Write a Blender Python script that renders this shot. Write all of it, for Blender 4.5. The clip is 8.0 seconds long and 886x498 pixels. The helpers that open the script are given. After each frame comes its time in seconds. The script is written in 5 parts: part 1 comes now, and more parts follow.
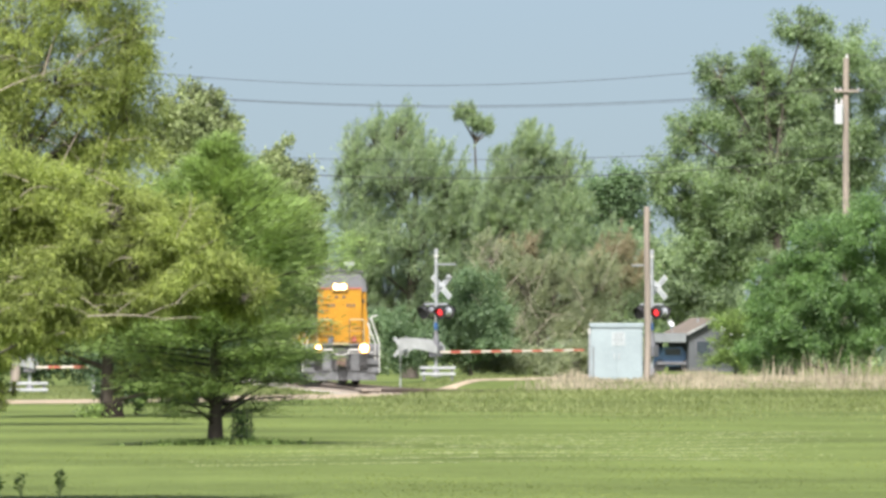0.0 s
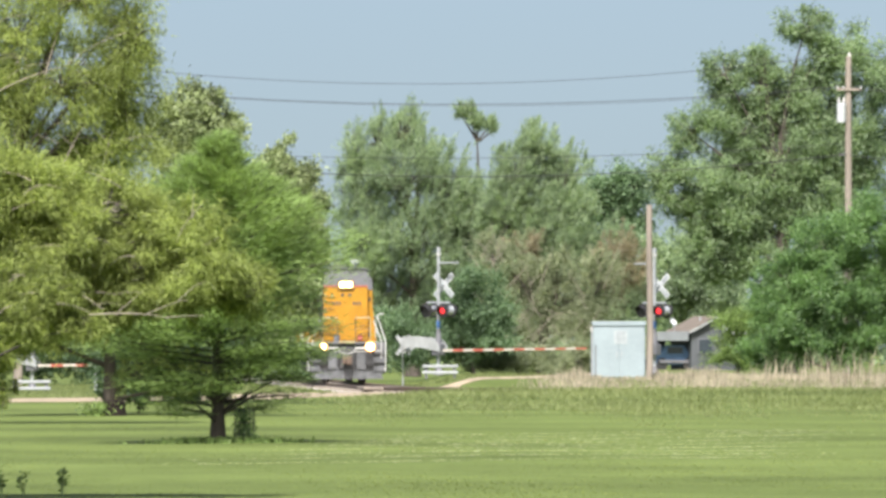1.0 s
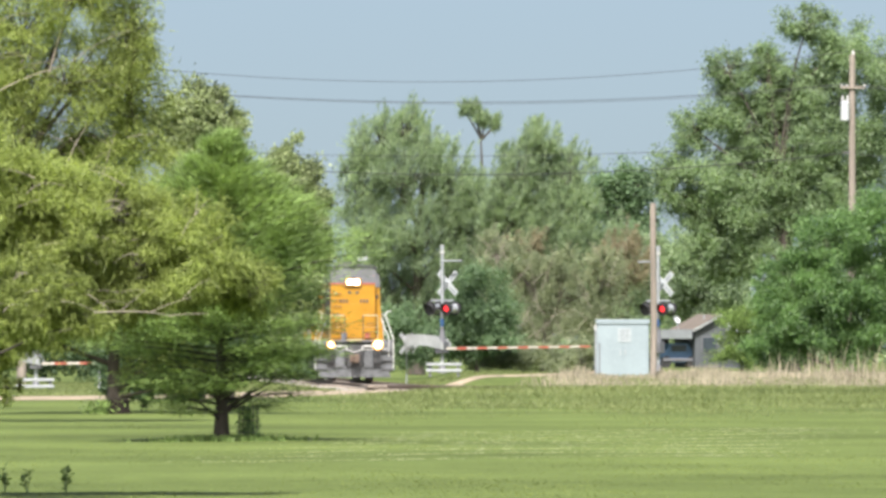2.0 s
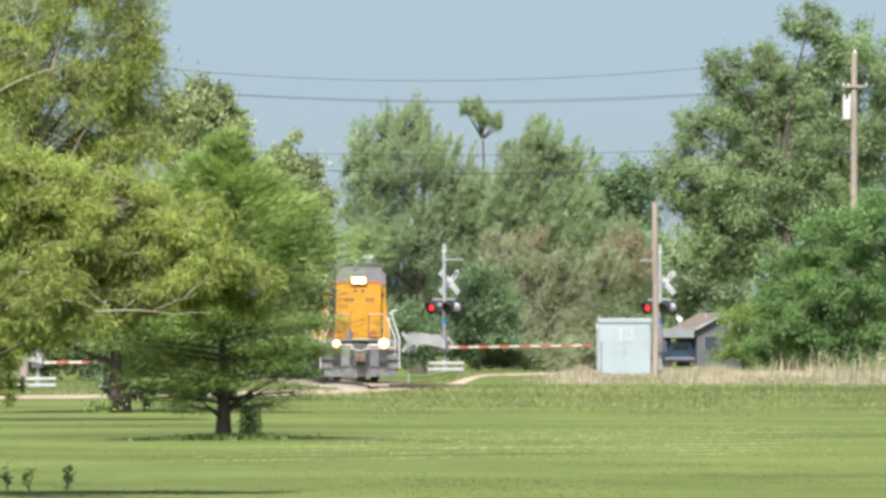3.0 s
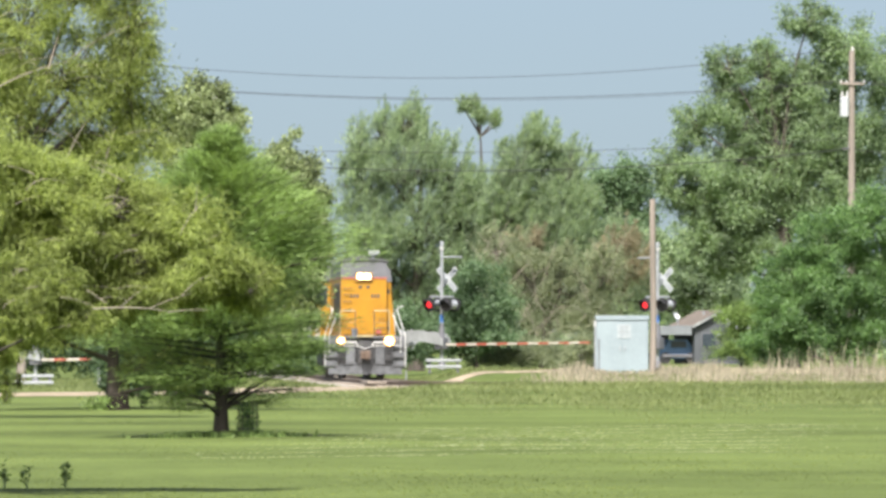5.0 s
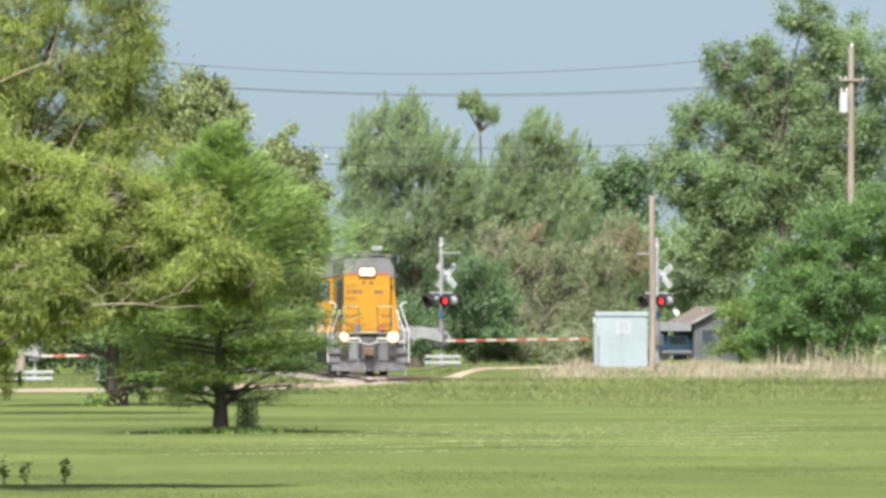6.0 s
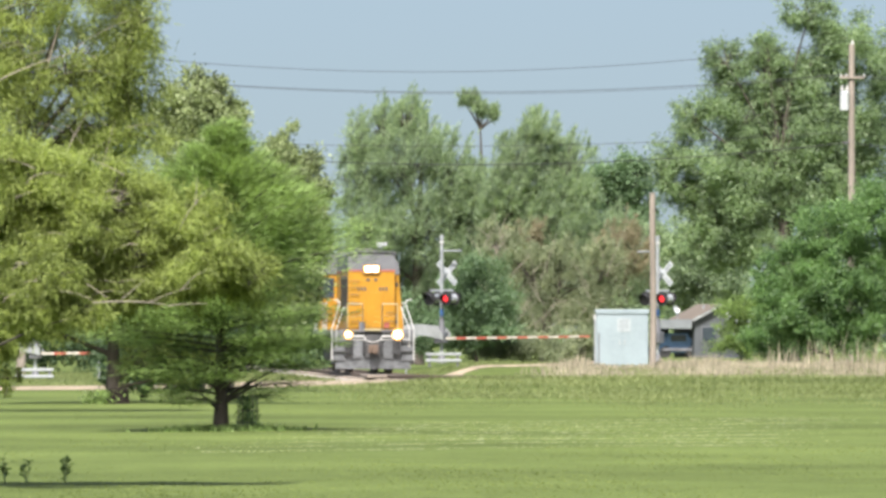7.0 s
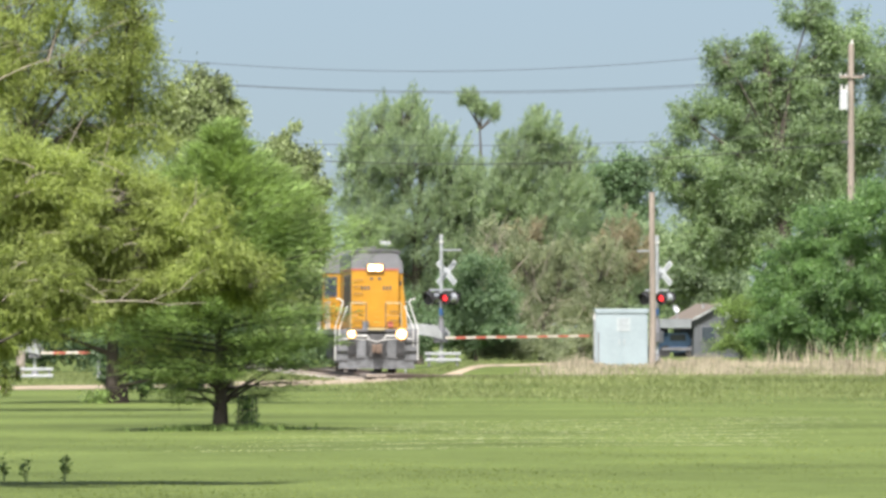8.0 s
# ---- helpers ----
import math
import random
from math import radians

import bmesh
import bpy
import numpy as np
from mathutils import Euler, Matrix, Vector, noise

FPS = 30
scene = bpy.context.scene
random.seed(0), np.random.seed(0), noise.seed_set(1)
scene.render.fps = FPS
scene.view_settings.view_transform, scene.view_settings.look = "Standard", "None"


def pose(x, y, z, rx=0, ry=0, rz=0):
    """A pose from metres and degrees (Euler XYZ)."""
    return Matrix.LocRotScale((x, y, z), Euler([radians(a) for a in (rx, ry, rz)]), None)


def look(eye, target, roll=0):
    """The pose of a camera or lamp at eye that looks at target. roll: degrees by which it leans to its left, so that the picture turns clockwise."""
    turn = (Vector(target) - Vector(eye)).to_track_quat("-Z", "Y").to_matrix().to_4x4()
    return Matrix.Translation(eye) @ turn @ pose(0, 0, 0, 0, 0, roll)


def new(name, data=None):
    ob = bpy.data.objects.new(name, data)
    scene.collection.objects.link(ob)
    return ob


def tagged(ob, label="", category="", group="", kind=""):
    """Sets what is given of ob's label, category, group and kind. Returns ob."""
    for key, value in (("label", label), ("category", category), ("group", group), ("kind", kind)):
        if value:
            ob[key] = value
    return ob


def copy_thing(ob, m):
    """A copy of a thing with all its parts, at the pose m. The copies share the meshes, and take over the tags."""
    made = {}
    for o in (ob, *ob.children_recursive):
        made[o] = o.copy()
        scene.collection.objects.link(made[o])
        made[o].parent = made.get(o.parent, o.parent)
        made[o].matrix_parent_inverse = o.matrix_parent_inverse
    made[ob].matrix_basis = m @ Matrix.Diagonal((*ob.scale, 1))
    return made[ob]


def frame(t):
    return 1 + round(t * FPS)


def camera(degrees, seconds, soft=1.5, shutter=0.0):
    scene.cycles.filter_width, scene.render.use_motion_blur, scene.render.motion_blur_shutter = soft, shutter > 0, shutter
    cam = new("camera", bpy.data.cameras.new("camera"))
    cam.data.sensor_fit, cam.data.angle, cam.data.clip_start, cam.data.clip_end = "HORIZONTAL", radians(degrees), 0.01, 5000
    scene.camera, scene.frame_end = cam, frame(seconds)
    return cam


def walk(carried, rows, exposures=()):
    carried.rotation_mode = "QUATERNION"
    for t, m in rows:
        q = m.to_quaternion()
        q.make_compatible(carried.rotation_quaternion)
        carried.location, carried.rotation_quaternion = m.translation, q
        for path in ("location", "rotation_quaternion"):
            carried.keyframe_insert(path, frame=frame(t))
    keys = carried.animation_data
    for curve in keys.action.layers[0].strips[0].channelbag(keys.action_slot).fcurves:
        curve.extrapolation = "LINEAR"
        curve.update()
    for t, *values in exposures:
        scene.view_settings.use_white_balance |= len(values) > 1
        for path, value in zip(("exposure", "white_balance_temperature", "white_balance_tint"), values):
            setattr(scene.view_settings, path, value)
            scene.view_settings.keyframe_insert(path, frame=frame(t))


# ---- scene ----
# The camera stands on a tripod far off, with a long lens; it drifts and shakes a little.
EYE = (0.0, 0.0, 1.6)
cam = camera(6.233, 8.0, soft=3.2)


def aim(t, across, up):
    """A row of the path: metres across and up at 300 m, from the direction in which the clip ends."""
    return (t, look(EYE, (across, 300.0, 4.725 + up)))


walk(cam, [
    aim(0.0, 0.188, 0.525), aim(0.5, 0.152, 0.508), aim(1.0, 0.100, 0.465), aim(1.5, 0.030, 0.425),
    aim(3.0, -0.110, 0.350), aim(3.5, -0.100, 0.345), aim(4.0, -0.083, 0.347), aim(4.5, -0.050, 0.315),
    aim(6.0, 0.000, 0.108), aim(6.5, -0.010, 0.062), aim(7.0, -0.018, 0.021), aim(7.5, -0.018, 0.002),
    aim(8.0, 0.0, 0.0)])

# ---- light ----
SUN_ELEVATION, SUN_FROM = radians(53), radians(187)   # from behind the camera, a little to its left


def make_light():
    world = bpy.data.worlds.new("sky")
    scene.world = world
    world.use_nodes = True
    nt = world.node_tree
    bg = nt.nodes["Background"]
    sky = nt.nodes.new("ShaderNodeTexSky")
    sky.sky_type = "NISHITA"
    sky.sun_disc = False
    sky.sun_elevation, sky.sun_rotation = SUN_ELEVATION, SUN_FROM
    sky.air_density, sky.dust_density, sky.ozone_density = 1.05, 5.0, 0.7
    co = nt.nodes.new("ShaderNodeTexCoord")
    up = nt.nodes.new("ShaderNodeVectorMath")
    up.operation = "ADD"
    up.inputs[1].default_value = (0, 0, 0.10)
    nt.links.new(co.outputs["Generated"], up.inputs[0])
    nt.links.new(up.outputs[0], sky.inputs["Vector"])
    nt.links.new(sky.outputs[0], bg.inputs["Color"])
    bg.inputs["Strength"].default_value = 0.0915
    lamp = bpy.data.lights.new("sun", "SUN")
    lamp.energy, lamp.angle, lamp.color = 4.8, radians(0.6), (1.0, 0.963, 0.915)
    ob = new("sun", lamp)
    d = Vector((math.sin(SUN_FROM) * math.cos(SUN_ELEVATION), math.cos(SUN_FROM) * math.cos(SUN_ELEVATION), math.sin(SUN_ELEVATION)))
    ob.matrix_world = look(d * 200, (0, 0, 0))
    scene.view_settings.exposure = 1.12


make_light()

# ---- materials ----


def material(name, base, rough=0.6, metal=0.0, vary=0.25, grain=6.0, fine=60.0, bump=0.15, other=None, island=0.0, per_object=0.0,
             emit=None, strength=0.0, translucent=0.0, specular=0.5, stretch=None):
    """A surface with colour variation at two scales and a fine relief."""
    m = bpy.data.materials.new(name)
    m.use_nodes = True
    nt = m.node_tree
    b = nt.nodes["Principled BSDF"]
    out = nt.nodes["Material Output"]
    b.inputs["Roughness"].default_value = rough
    b.inputs["Metallic"].default_value = metal
    b.inputs["Specular IOR Level"].default_value = specular
    co = nt.nodes.new("ShaderNodeTexCoord")
    src = co.outputs["Object"]
    if stretch:
        mp = nt.nodes.new("ShaderNodeMapping")
        mp.inputs["Scale"].default_value = stretch
        nt.links.new(src, mp.inputs["Vector"])
        src = mp.outputs[0]
    big = nt.nodes.new("ShaderNodeTexNoise")
    big.inputs["Scale"].default_value, big.inputs["Detail"].default_value = grain, 4.0
    small = nt.nodes.new("ShaderNodeTexNoise")
    small.inputs["Scale"].default_value, small.inputs["Detail"].default_value = fine, 3.0
    for n in (big, small):
        nt.links.new(src, n.inputs["Vector"])
    add = nt.nodes.new("ShaderNodeMath")
    add.operation = "MULTIPLY_ADD"
    nt.links.new(small.outputs["Fac"], add.inputs[0])
    add.inputs[1].default_value = 0.5
    nt.links.new(big.outputs["Fac"], add.inputs[2])
    fac = add.outputs[0]                      # about 0.45 .. 1.05
    for amount, kind in ((island, "g"), (per_object, "o")):
        if amount:
            if kind == "g":
                r = nt.nodes.new("ShaderNodeNewGeometry").outputs["Random Per Island"]
            else:
                r = nt.nodes.new("ShaderNodeObjectInfo").outputs["Random"]
            mx = nt.nodes.new("ShaderNodeMath")
            mx.operation = "MULTIPLY_ADD"
            nt.links.new(r, mx.inputs[0])
            mx.inputs[1].default_value = amount
            nt.links.new(fac, mx.inputs[2])
            ad = nt.nodes.new("ShaderNodeMath")
            ad.operation = "SUBTRACT"
            nt.links.new(mx.outputs[0], ad.inputs[0])
            ad.inputs[1].default_value = amount / 2
            fac = ad.outputs[0]
    ramp = nt.nodes.new("ShaderNodeValToRGB")
    e = ramp.color_ramp.elements
    lo = [max(0.0, c * (1 - vary)) for c in base]
    hi = [min(1.0, c * (1 + vary)) for c in (other or base)]
    e[0].position, e[0].color = 0.5, (*lo, 1)
    e[1].position, e[1].color = 1.0, (*hi, 1)
    nt.links.new(fac, ramp.inputs["Fac"])
    nt.links.new(ramp.outputs[0], b.inputs["Base Color"])
    if bump:
        bp = nt.nodes.new("ShaderNodeBump")
        bp.inputs["Strength"].default_value = bump
        bp.inputs["Distance"].default_value = 0.02
        nt.links.new(small.outputs["Fac"], bp.inputs["Height"])
        nt.links.new(bp.outputs[0], b.inputs["Normal"])
    if emit:
        b.inputs["Emission Color"].default_value = (*emit, 1)
        b.inputs["Emission Strength"].default_value = strength
    if translucent:
        tr = nt.nodes.new("ShaderNodeBsdfTranslucent")
        hue = nt.nodes.new("ShaderNodeMixRGB")
        hue.blend_type = "MULTIPLY"
        hue.inputs["Fac"].default_value = 1.0
        hue.inputs["Color2"].default_value = (1.15, 1.15, 0.72, 1)
        nt.links.new(ramp.outputs[0], hue.inputs["Color1"])
        nt.links.new(hue.outputs[0], tr.inputs["Color"])
        ms = nt.nodes.new("ShaderNodeMixShader")
        ms.inputs["Fac"].default_value = translucent
        nt.links.new(b.outputs[0], ms.inputs[1])
        nt.links.new(tr.outputs[0], ms.inputs[2])
        nt.links.new(ms.outputs[0], out.inputs["Surface"])
    return m


LEAF_FINE = material("leaf_fine", (0.184, 0.232, 0.068), 0.5, vary=0.42, grain=0.7, fine=5, bump=0, island=0.5, other=(0.264, 0.318, 0.098), translucent=0.58, specular=0.25)
LEAF_CYPRESS = material("leaf_cypress", (0.116, 0.182, 0.058), 0.5, vary=0.45, grain=0.8, fine=5, bump=0, island=0.5, other=(0.197, 0.285, 0.089), translucent=0.42, specular=0.25)
LEAF_PALE = material("leaf_pale", (0.137, 0.178, 0.078), 0.5, vary=0.5, grain=0.7, fine=5, bump=0, island=0.5, other=(0.211, 0.258, 0.120), translucent=0.4)
# Pale and bluish: the haze of distance is put into this leaf colour.
LEAF_HAZED = material("leaf_hazed", (0.205, 0.284, 0.186), 0.5, vary=0.32, grain=0.3, fine=3, bump=0, island=0.5, other=(0.281, 0.361, 0.222), translucent=0.6)
# Blue is raised here to put distance haze into the pecan's leaf colour.
LEAF_DARK = material("leaf_dark", (0.149, 0.224, 0.124), 0.48, vary=0.36, grain=0.4, fine=3, bump=0, island=0.5, other=(0.228, 0.309, 0.169), translucent=0.6)
LEAF_BUSH = material("leaf_bush", (0.104, 0.200, 0.080), 0.46, vary=0.38, grain=0.5, fine=4, bump=0, island=0.5, other=(0.157, 0.262, 0.094), translucent=0.55)
TWIG_DRY = material("twig_dry", (0.215, 0.190, 0.125), 0.8, vary=0.3, grain=0.4, fine=3, bump=0, island=0.5, other=(0.250, 0.220, 0.140), translucent=0.45)
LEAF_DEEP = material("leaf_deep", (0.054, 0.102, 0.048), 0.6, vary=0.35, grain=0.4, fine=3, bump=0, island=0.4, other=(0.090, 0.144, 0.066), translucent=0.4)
LEAF_OAK = material("leaf_oak", (0.098, 0.170, 0.086), 0.6, vary=0.35, grain=0.4, fine=3, bump=0, island=0.4, other=(0.150, 0.230, 0.121), translucent=0.5)
LEAF_OLIVE = material("leaf_olive", (0.189, 0.234, 0.134), 0.6, vary=0.3, grain=0.5, fine=3, bump=0, island=0.5, other=(0.254, 0.286, 0.180), translucent=0.5)
BARK_PALE = material("bark_pale", (0.25, 0.22, 0.18), 0.85, vary=0.3, grain=3, fine=30, bump=0.3)
# Near black, so that the wood colour holds the shade over the stump.
STUMP_WOOD = material("stump_wood", (0.016, 0.013, 0.011), 1.0, specular=0.1, vary=0.5, grain=6, fine=40, bump=0.6)
BARK = material("bark", (0.055, 0.046, 0.038), 0.9, vary=0.4, grain=3, fine=30, bump=0.5, stretch=(1, 1, 0.25))
LAWN = material("lawn", (0.066, 0.089, 0.024), 0.9, vary=0.22, grain=0.12, fine=2.2, bump=0.1, other=(0.094, 0.123, 0.035), specular=0.1)
BLADE = material("blade", (0.114, 0.152, 0.042), 0.7, vary=0.3, grain=0.12, fine=2.2, bump=0, island=0.5, other=(0.160, 0.195, 0.058), translucent=0.5)
BLADE_ROUGH = material("blade_rough", (0.138, 0.180, 0.061), 0.7, vary=0.25, grain=0.1, fine=0.8, bump=0, island=0.25, other=(0.216, 0.248, 0.103), translucent=0.5)
CLIPPINGS = material("clippings", (0.258, 0.298, 0.159), 0.8, vary=0.2, grain=0.3, fine=2, bump=0, island=0.4, other=(0.338, 0.367, 0.218), translucent=0.4)
STRAW = material("straw", (0.230, 0.201, 0.146), 0.85, vary=0.3, grain=0.3, fine=2, bump=0, island=0.6, other=(0.332, 0.293, 0.222), translucent=0.25)
GRAVEL = material("gravel", (0.211, 0.168, 0.116), 0.95, vary=0.3, grain=0.8, fine=12, bump=0.4, other=(0.267, 0.215, 0.150))
BALLAST = material("ballast", (0.234, 0.211, 0.180), 0.95, vary=0.4, grain=2, fine=20, bump=0.6)
RUST = material("rail_steel", (0.12, 0.085, 0.065), 0.6, metal=0.4, vary=0.3)
SLEEPER_WOOD = material("sleeper_wood", (0.20, 0.17, 0.14), 0.9, vary=0.4, per_object=0.3, stretch=(0.3, 3, 3))
YELLOW = material("engine_yellow", (0.304, 0.146, 0.004), 0.45, vary=0.10, grain=1.2, fine=14, bump=0.03, other=(0.324, 0.157, 0.006))
GREY = material("engine_grey", (0.109, 0.112, 0.125), 0.55, vary=0.2, grain=1.5, fine=14, bump=0.05)
GREY_DARK = material("engine_dark", (0.05, 0.05, 0.052), 0.7, vary=0.4, grain=3, fine=25)
GRILLE = material("grille_brown", (0.10, 0.07, 0.05), 0.8, vary=0.3, grain=3, fine=30)
ARM_WHITE = material("arm_white", (0.391, 0.365, 0.315), 0.6, vary=0.15)
RED = material("red_paint", (0.306, 0.085, 0.060), 0.5, vary=0.15)
WHITE = material("white_paint", (0.440, 0.440, 0.431), 0.5, vary=0.12, grain=2)
SILVER = material("galvanised", (0.34, 0.36, 0.38), 0.45, metal=0.5, vary=0.18, grain=4, fine=40)
CABINET = material("cabinet_aluminium", (0.245, 0.297, 0.323), 0.42, metal=0.15, vary=0.10, grain=1.0, fine=10, bump=0.04)
BLACK = material("signal_black", (0.02, 0.02, 0.022), 0.6, vary=0.3)
BLUE = material("blue_paint", (0.06, 0.16, 0.42), 0.5, vary=0.2)
POLE_WOOD = material("pole_wood", (0.206, 0.178, 0.152), 0.9, vary=0.3, grain=1.5, fine=25, bump=0.4, stretch=(3, 3, 0.2))
NOTICE = material("notice_paper", (0.295, 0.330, 0.348), 0.8, vary=0.1)
CERAMIC = material("transformer_grey", (0.38, 0.40, 0.41), 0.4, vary=0.12)
WIRE = material("wire", (0.040, 0.040, 0.045), 0.95, vary=0.2, specular=0.1)
GLASS = material("window_glass", (0.03, 0.04, 0.05), 0.08, vary=0.2, bump=0)
HEADLIGHT = material("headlight_glow", (1, 0.9, 0.7), 0.3, vary=0.02, bump=0, emit=(1.0, 0.80, 0.45), strength=8)
# Orange emission imitates the glare halo round each lamp.
REFLECTOR_HALO = material("reflector_halo", (0.8, 0.5, 0.2), 0.3, vary=0.02, bump=0, emit=(1.0, 0.36, 0.05), strength=0.75)
REDLIGHT = material("red_lens_glow", (0.6, 0.02, 0.02), 0.3, vary=0.02, bump=0, emit=(1.0, 0.04, 0.05), strength=0.85)
SIGN_WHITE = material("sign_sheeting", (0.341, 0.365, 0.381), 0.5, vary=0.14, grain=3, fine=30)
SIGN_INK = material("faded_ink", (0.19, 0.21, 0.225), 0.7, vary=0.2)
PALE_STEEL = material("weathered_steel", (0.234, 0.248, 0.252), 0.6, vary=0.25, grain=2.5, fine=30)
WORN_GREY = material("worn_grey_paint", (0.088, 0.092, 0.099), 0.6, vary=0.5, grain=4, fine=22, bump=0.1)
RAIL_CREAM = material("cream_rail_paint", (0.33, 0.28, 0.16), 0.5, vary=0.15)
ROOF = material("roof_shingle", (0.111, 0.092, 0.075), 0.9, vary=0.25, grain=1.0, fine=12)
# Dark grey because the shade on the gable wall is put into the siding.
SIDING = material("house_siding", (0.064, 0.071, 0.079), 0.7, vary=0.15, grain=1.0, fine=10)
SIDING_PALE = material("carport_metal", (0.15, 0.165, 0.175), 0.6, vary=0.15, grain=1.0, fine=10)
DARKBLUE = material("vehicle_blue", (0.059, 0.120, 0.232), 0.35, vary=0.2)

# ---- mesh helpers ----


def part(name, bm, mat, parent=None, label="", smooth=False):
    """Link a bmesh as one mesh object under a thing or a part."""
    me = bpy.data.meshes.new(name)
    bm.to_mesh(me)
    bm.free()
    for m in (mat if isinstance(mat, (list, tuple)) else [mat]):
        me.materials.append(m)
    if smooth:
        me.shade_smooth()
    ob = new(name, me)
    ob.parent = parent
    if label:
        ob["label"] = label
    return ob


def raw(name, verts, faces, mats, parent=None, index=None):
    """One mesh from arrays; faces is an array of equal faces, or a list of such arrays."""
    me = bpy.data.meshes.new(name)
    groups = faces if isinstance(faces, list) else [faces]
    sizes = np.concatenate([np.full(len(g), g.shape[1], np.int32) for g in groups])
    me.vertices.add(len(verts))
    me.vertices.foreach_set("co", np.asarray(verts, np.float32).ravel())
    me.loops.add(int(sizes.sum()))
    me.loops.foreach_set("vertex_index", np.concatenate([np.asarray(g, np.int32).ravel() for g in groups]))
    me.polygons.add(len(sizes))
    me.polygons.foreach_set("loop_start", (np.cumsum(sizes) - sizes).astype(np.int32))
    for m in mats:
        me.materials.append(m)
    if index is not None:
        me.polygons.foreach_set("material_index", np.asarray(index, np.int32))
    me.update(calc_edges=True)
    ob = new(name, me)
    ob.parent = parent
    return ob


def empty(name, m, label, category, group="", kind=""):
    ob = new(name)
    ob.matrix_basis = m
    return tagged(ob, label, category, group, kind)


def B():
    return bmesh.new()


def box(bm, c, s, bevel=0.0, m=None):
    r = bmesh.ops.create_cube(bm, size=1.0)
    vs = r["verts"]
    bmesh.ops.scale(bm, vec=s, verts=vs)
    if bevel:
        es = list({e for v in vs for e in v.link_edges})
        r = bmesh.ops.bevel(bm, geom=es, offset=bevel, segments=2, affect="EDGES", profile=0.7)
        vs = list({v for f in r["faces"] for v in f.verts} | {v for v in vs if v.is_valid})
    bmesh.ops.transform(bm, matrix=Matrix.Translation(c) @ (m or Matrix()), verts=vs)
    return bm


def rod(bm, p, q, r0, r1=None, n=10):
    p, q = Vector(p), Vector(q)
    d = q - p
    rot = d.to_track_quat("Z", "Y").to_matrix().to_4x4()
    bmesh.ops.create_cone(bm, cap_ends=True, segments=n, radius1=r0, radius2=r0 if r1 is None else r1, depth=d.length,
                          matrix=Matrix.Translation((p + q) / 2) @ rot)
    return bm


def pipe(bm, pts, r, n=8):
    for a, b in zip(pts, pts[1:]):
        rod(bm, a, b, r, n=n)
    for a in pts[1:-1]:
        bmesh.ops.create_icosphere(bm, subdivisions=1, radius=r * 1.02, matrix=Matrix.Translation(a))
    return bm


def prism(bm, outline, y0, y1):
    """A plate with an outline in x and z, from y0 to y1."""
    a = [bm.verts.new((x, y0, z)) for x, z in outline]
    b = [bm.verts.new((x, y1, z)) for x, z in outline]
    bm.faces.new(a)
    bm.faces.new(list(reversed(b)))
    n = len(a)
    for i in range(n):
        bm.faces.new((a[(i + 1) % n], a[i], b[i], b[(i + 1) % n]))
    bmesh.ops.recalc_face_normals(bm, faces=bm.faces)
    return bm


# ---- ground, road and track ----
def step(a, b, v):
    u = np.clip((v - a) / (b - a), 0, 1)
    return u * u * (3 - 2 * u)


def ground_z(x, y):
    """Height of the ground: a flat lawn, a low bank before the track and a raised crossing beyond it."""
    x, y = np.asarray(x, float), np.asarray(y, float)
    bank = 0.28 * step(222, 256, y) * (1 - step(258, 266, y)) * step(-3.5, 1.5, x)
    rise = 0.46 * step(284, 297, y) * step(-1.4, 1.6, x) * (1 - step(600, 900, y))
    waves = 0.02 * np.sin(x * 0.55 + y * 0.11) * np.sin(y * 0.047 + 1.3) * step(60, 90, y)
    return bank + rise + waves - 0.06


def make_ground():
    xs = np.concatenate([[-3000, -1200, -400, -150, -60], np.arange(-34, 34.1, 0.5), [60, 150, 400, 1200, 3000]])
    ys = np.concatenate([[-800, -200, -40, 0, 30], np.arange(50, 200, 2.5), np.arange(200, 340, 1.0), np.arange(340, 520, 6), [560, 700, 1000, 1800, 4500]])
    X, Y = np.meshgrid(xs, ys)
    v = np.stack([X, Y, ground_z(X, Y)], -1).reshape(-1, 3)
    i = np.arange(len(ys) * len(xs)).reshape(len(ys), len(xs))
    f = np.stack([i[:-1, :-1], i[:-1, 1:], i[1:, 1:], i[1:, :-1]], -1).reshape(-1, 4)
    ob = raw("ground", v, f, [LAWN])
    ob.data.shade_smooth()
    tagged(ob, "mown green lawn running to the railway bank", "lawn", kind="structure")


def strip(name, centre, width, lift, mat, label, category, narrow=0.0):
    """A band laid along a line on the ground."""
    c = np.array(centre, float)
    d = np.gradient(c, axis=0)
    nrm = np.stack([-d[:, 1], d[:, 0]], 1) / np.linalg.norm(d, axis=1)[:, None]
    cols = []
    for k in np.linspace(-0.5, 0.5, 7):
        p = c + nrm * (width * k * (1 - narrow * step(283, 293, c[:, 1])))[:, None]
        z = ground_z(p[:, 0], p[:, 1]) + lift * (1 - abs(2 * k) ** 4 * 0.9)
        cols.append(np.column_stack([p, z]))
    v = np.stack(cols, 1).reshape(-1, 3)
    i = np.arange(len(v)).reshape(len(c), 7)
    f = np.stack([i[:-1, :-1], i[1:, :-1], i[1:, 1:], i[:-1, 1:]], -1).reshape(-1, 4)
    ob = raw(name, v, f, [mat])
    return tagged(ob, label, category, kind="structure")


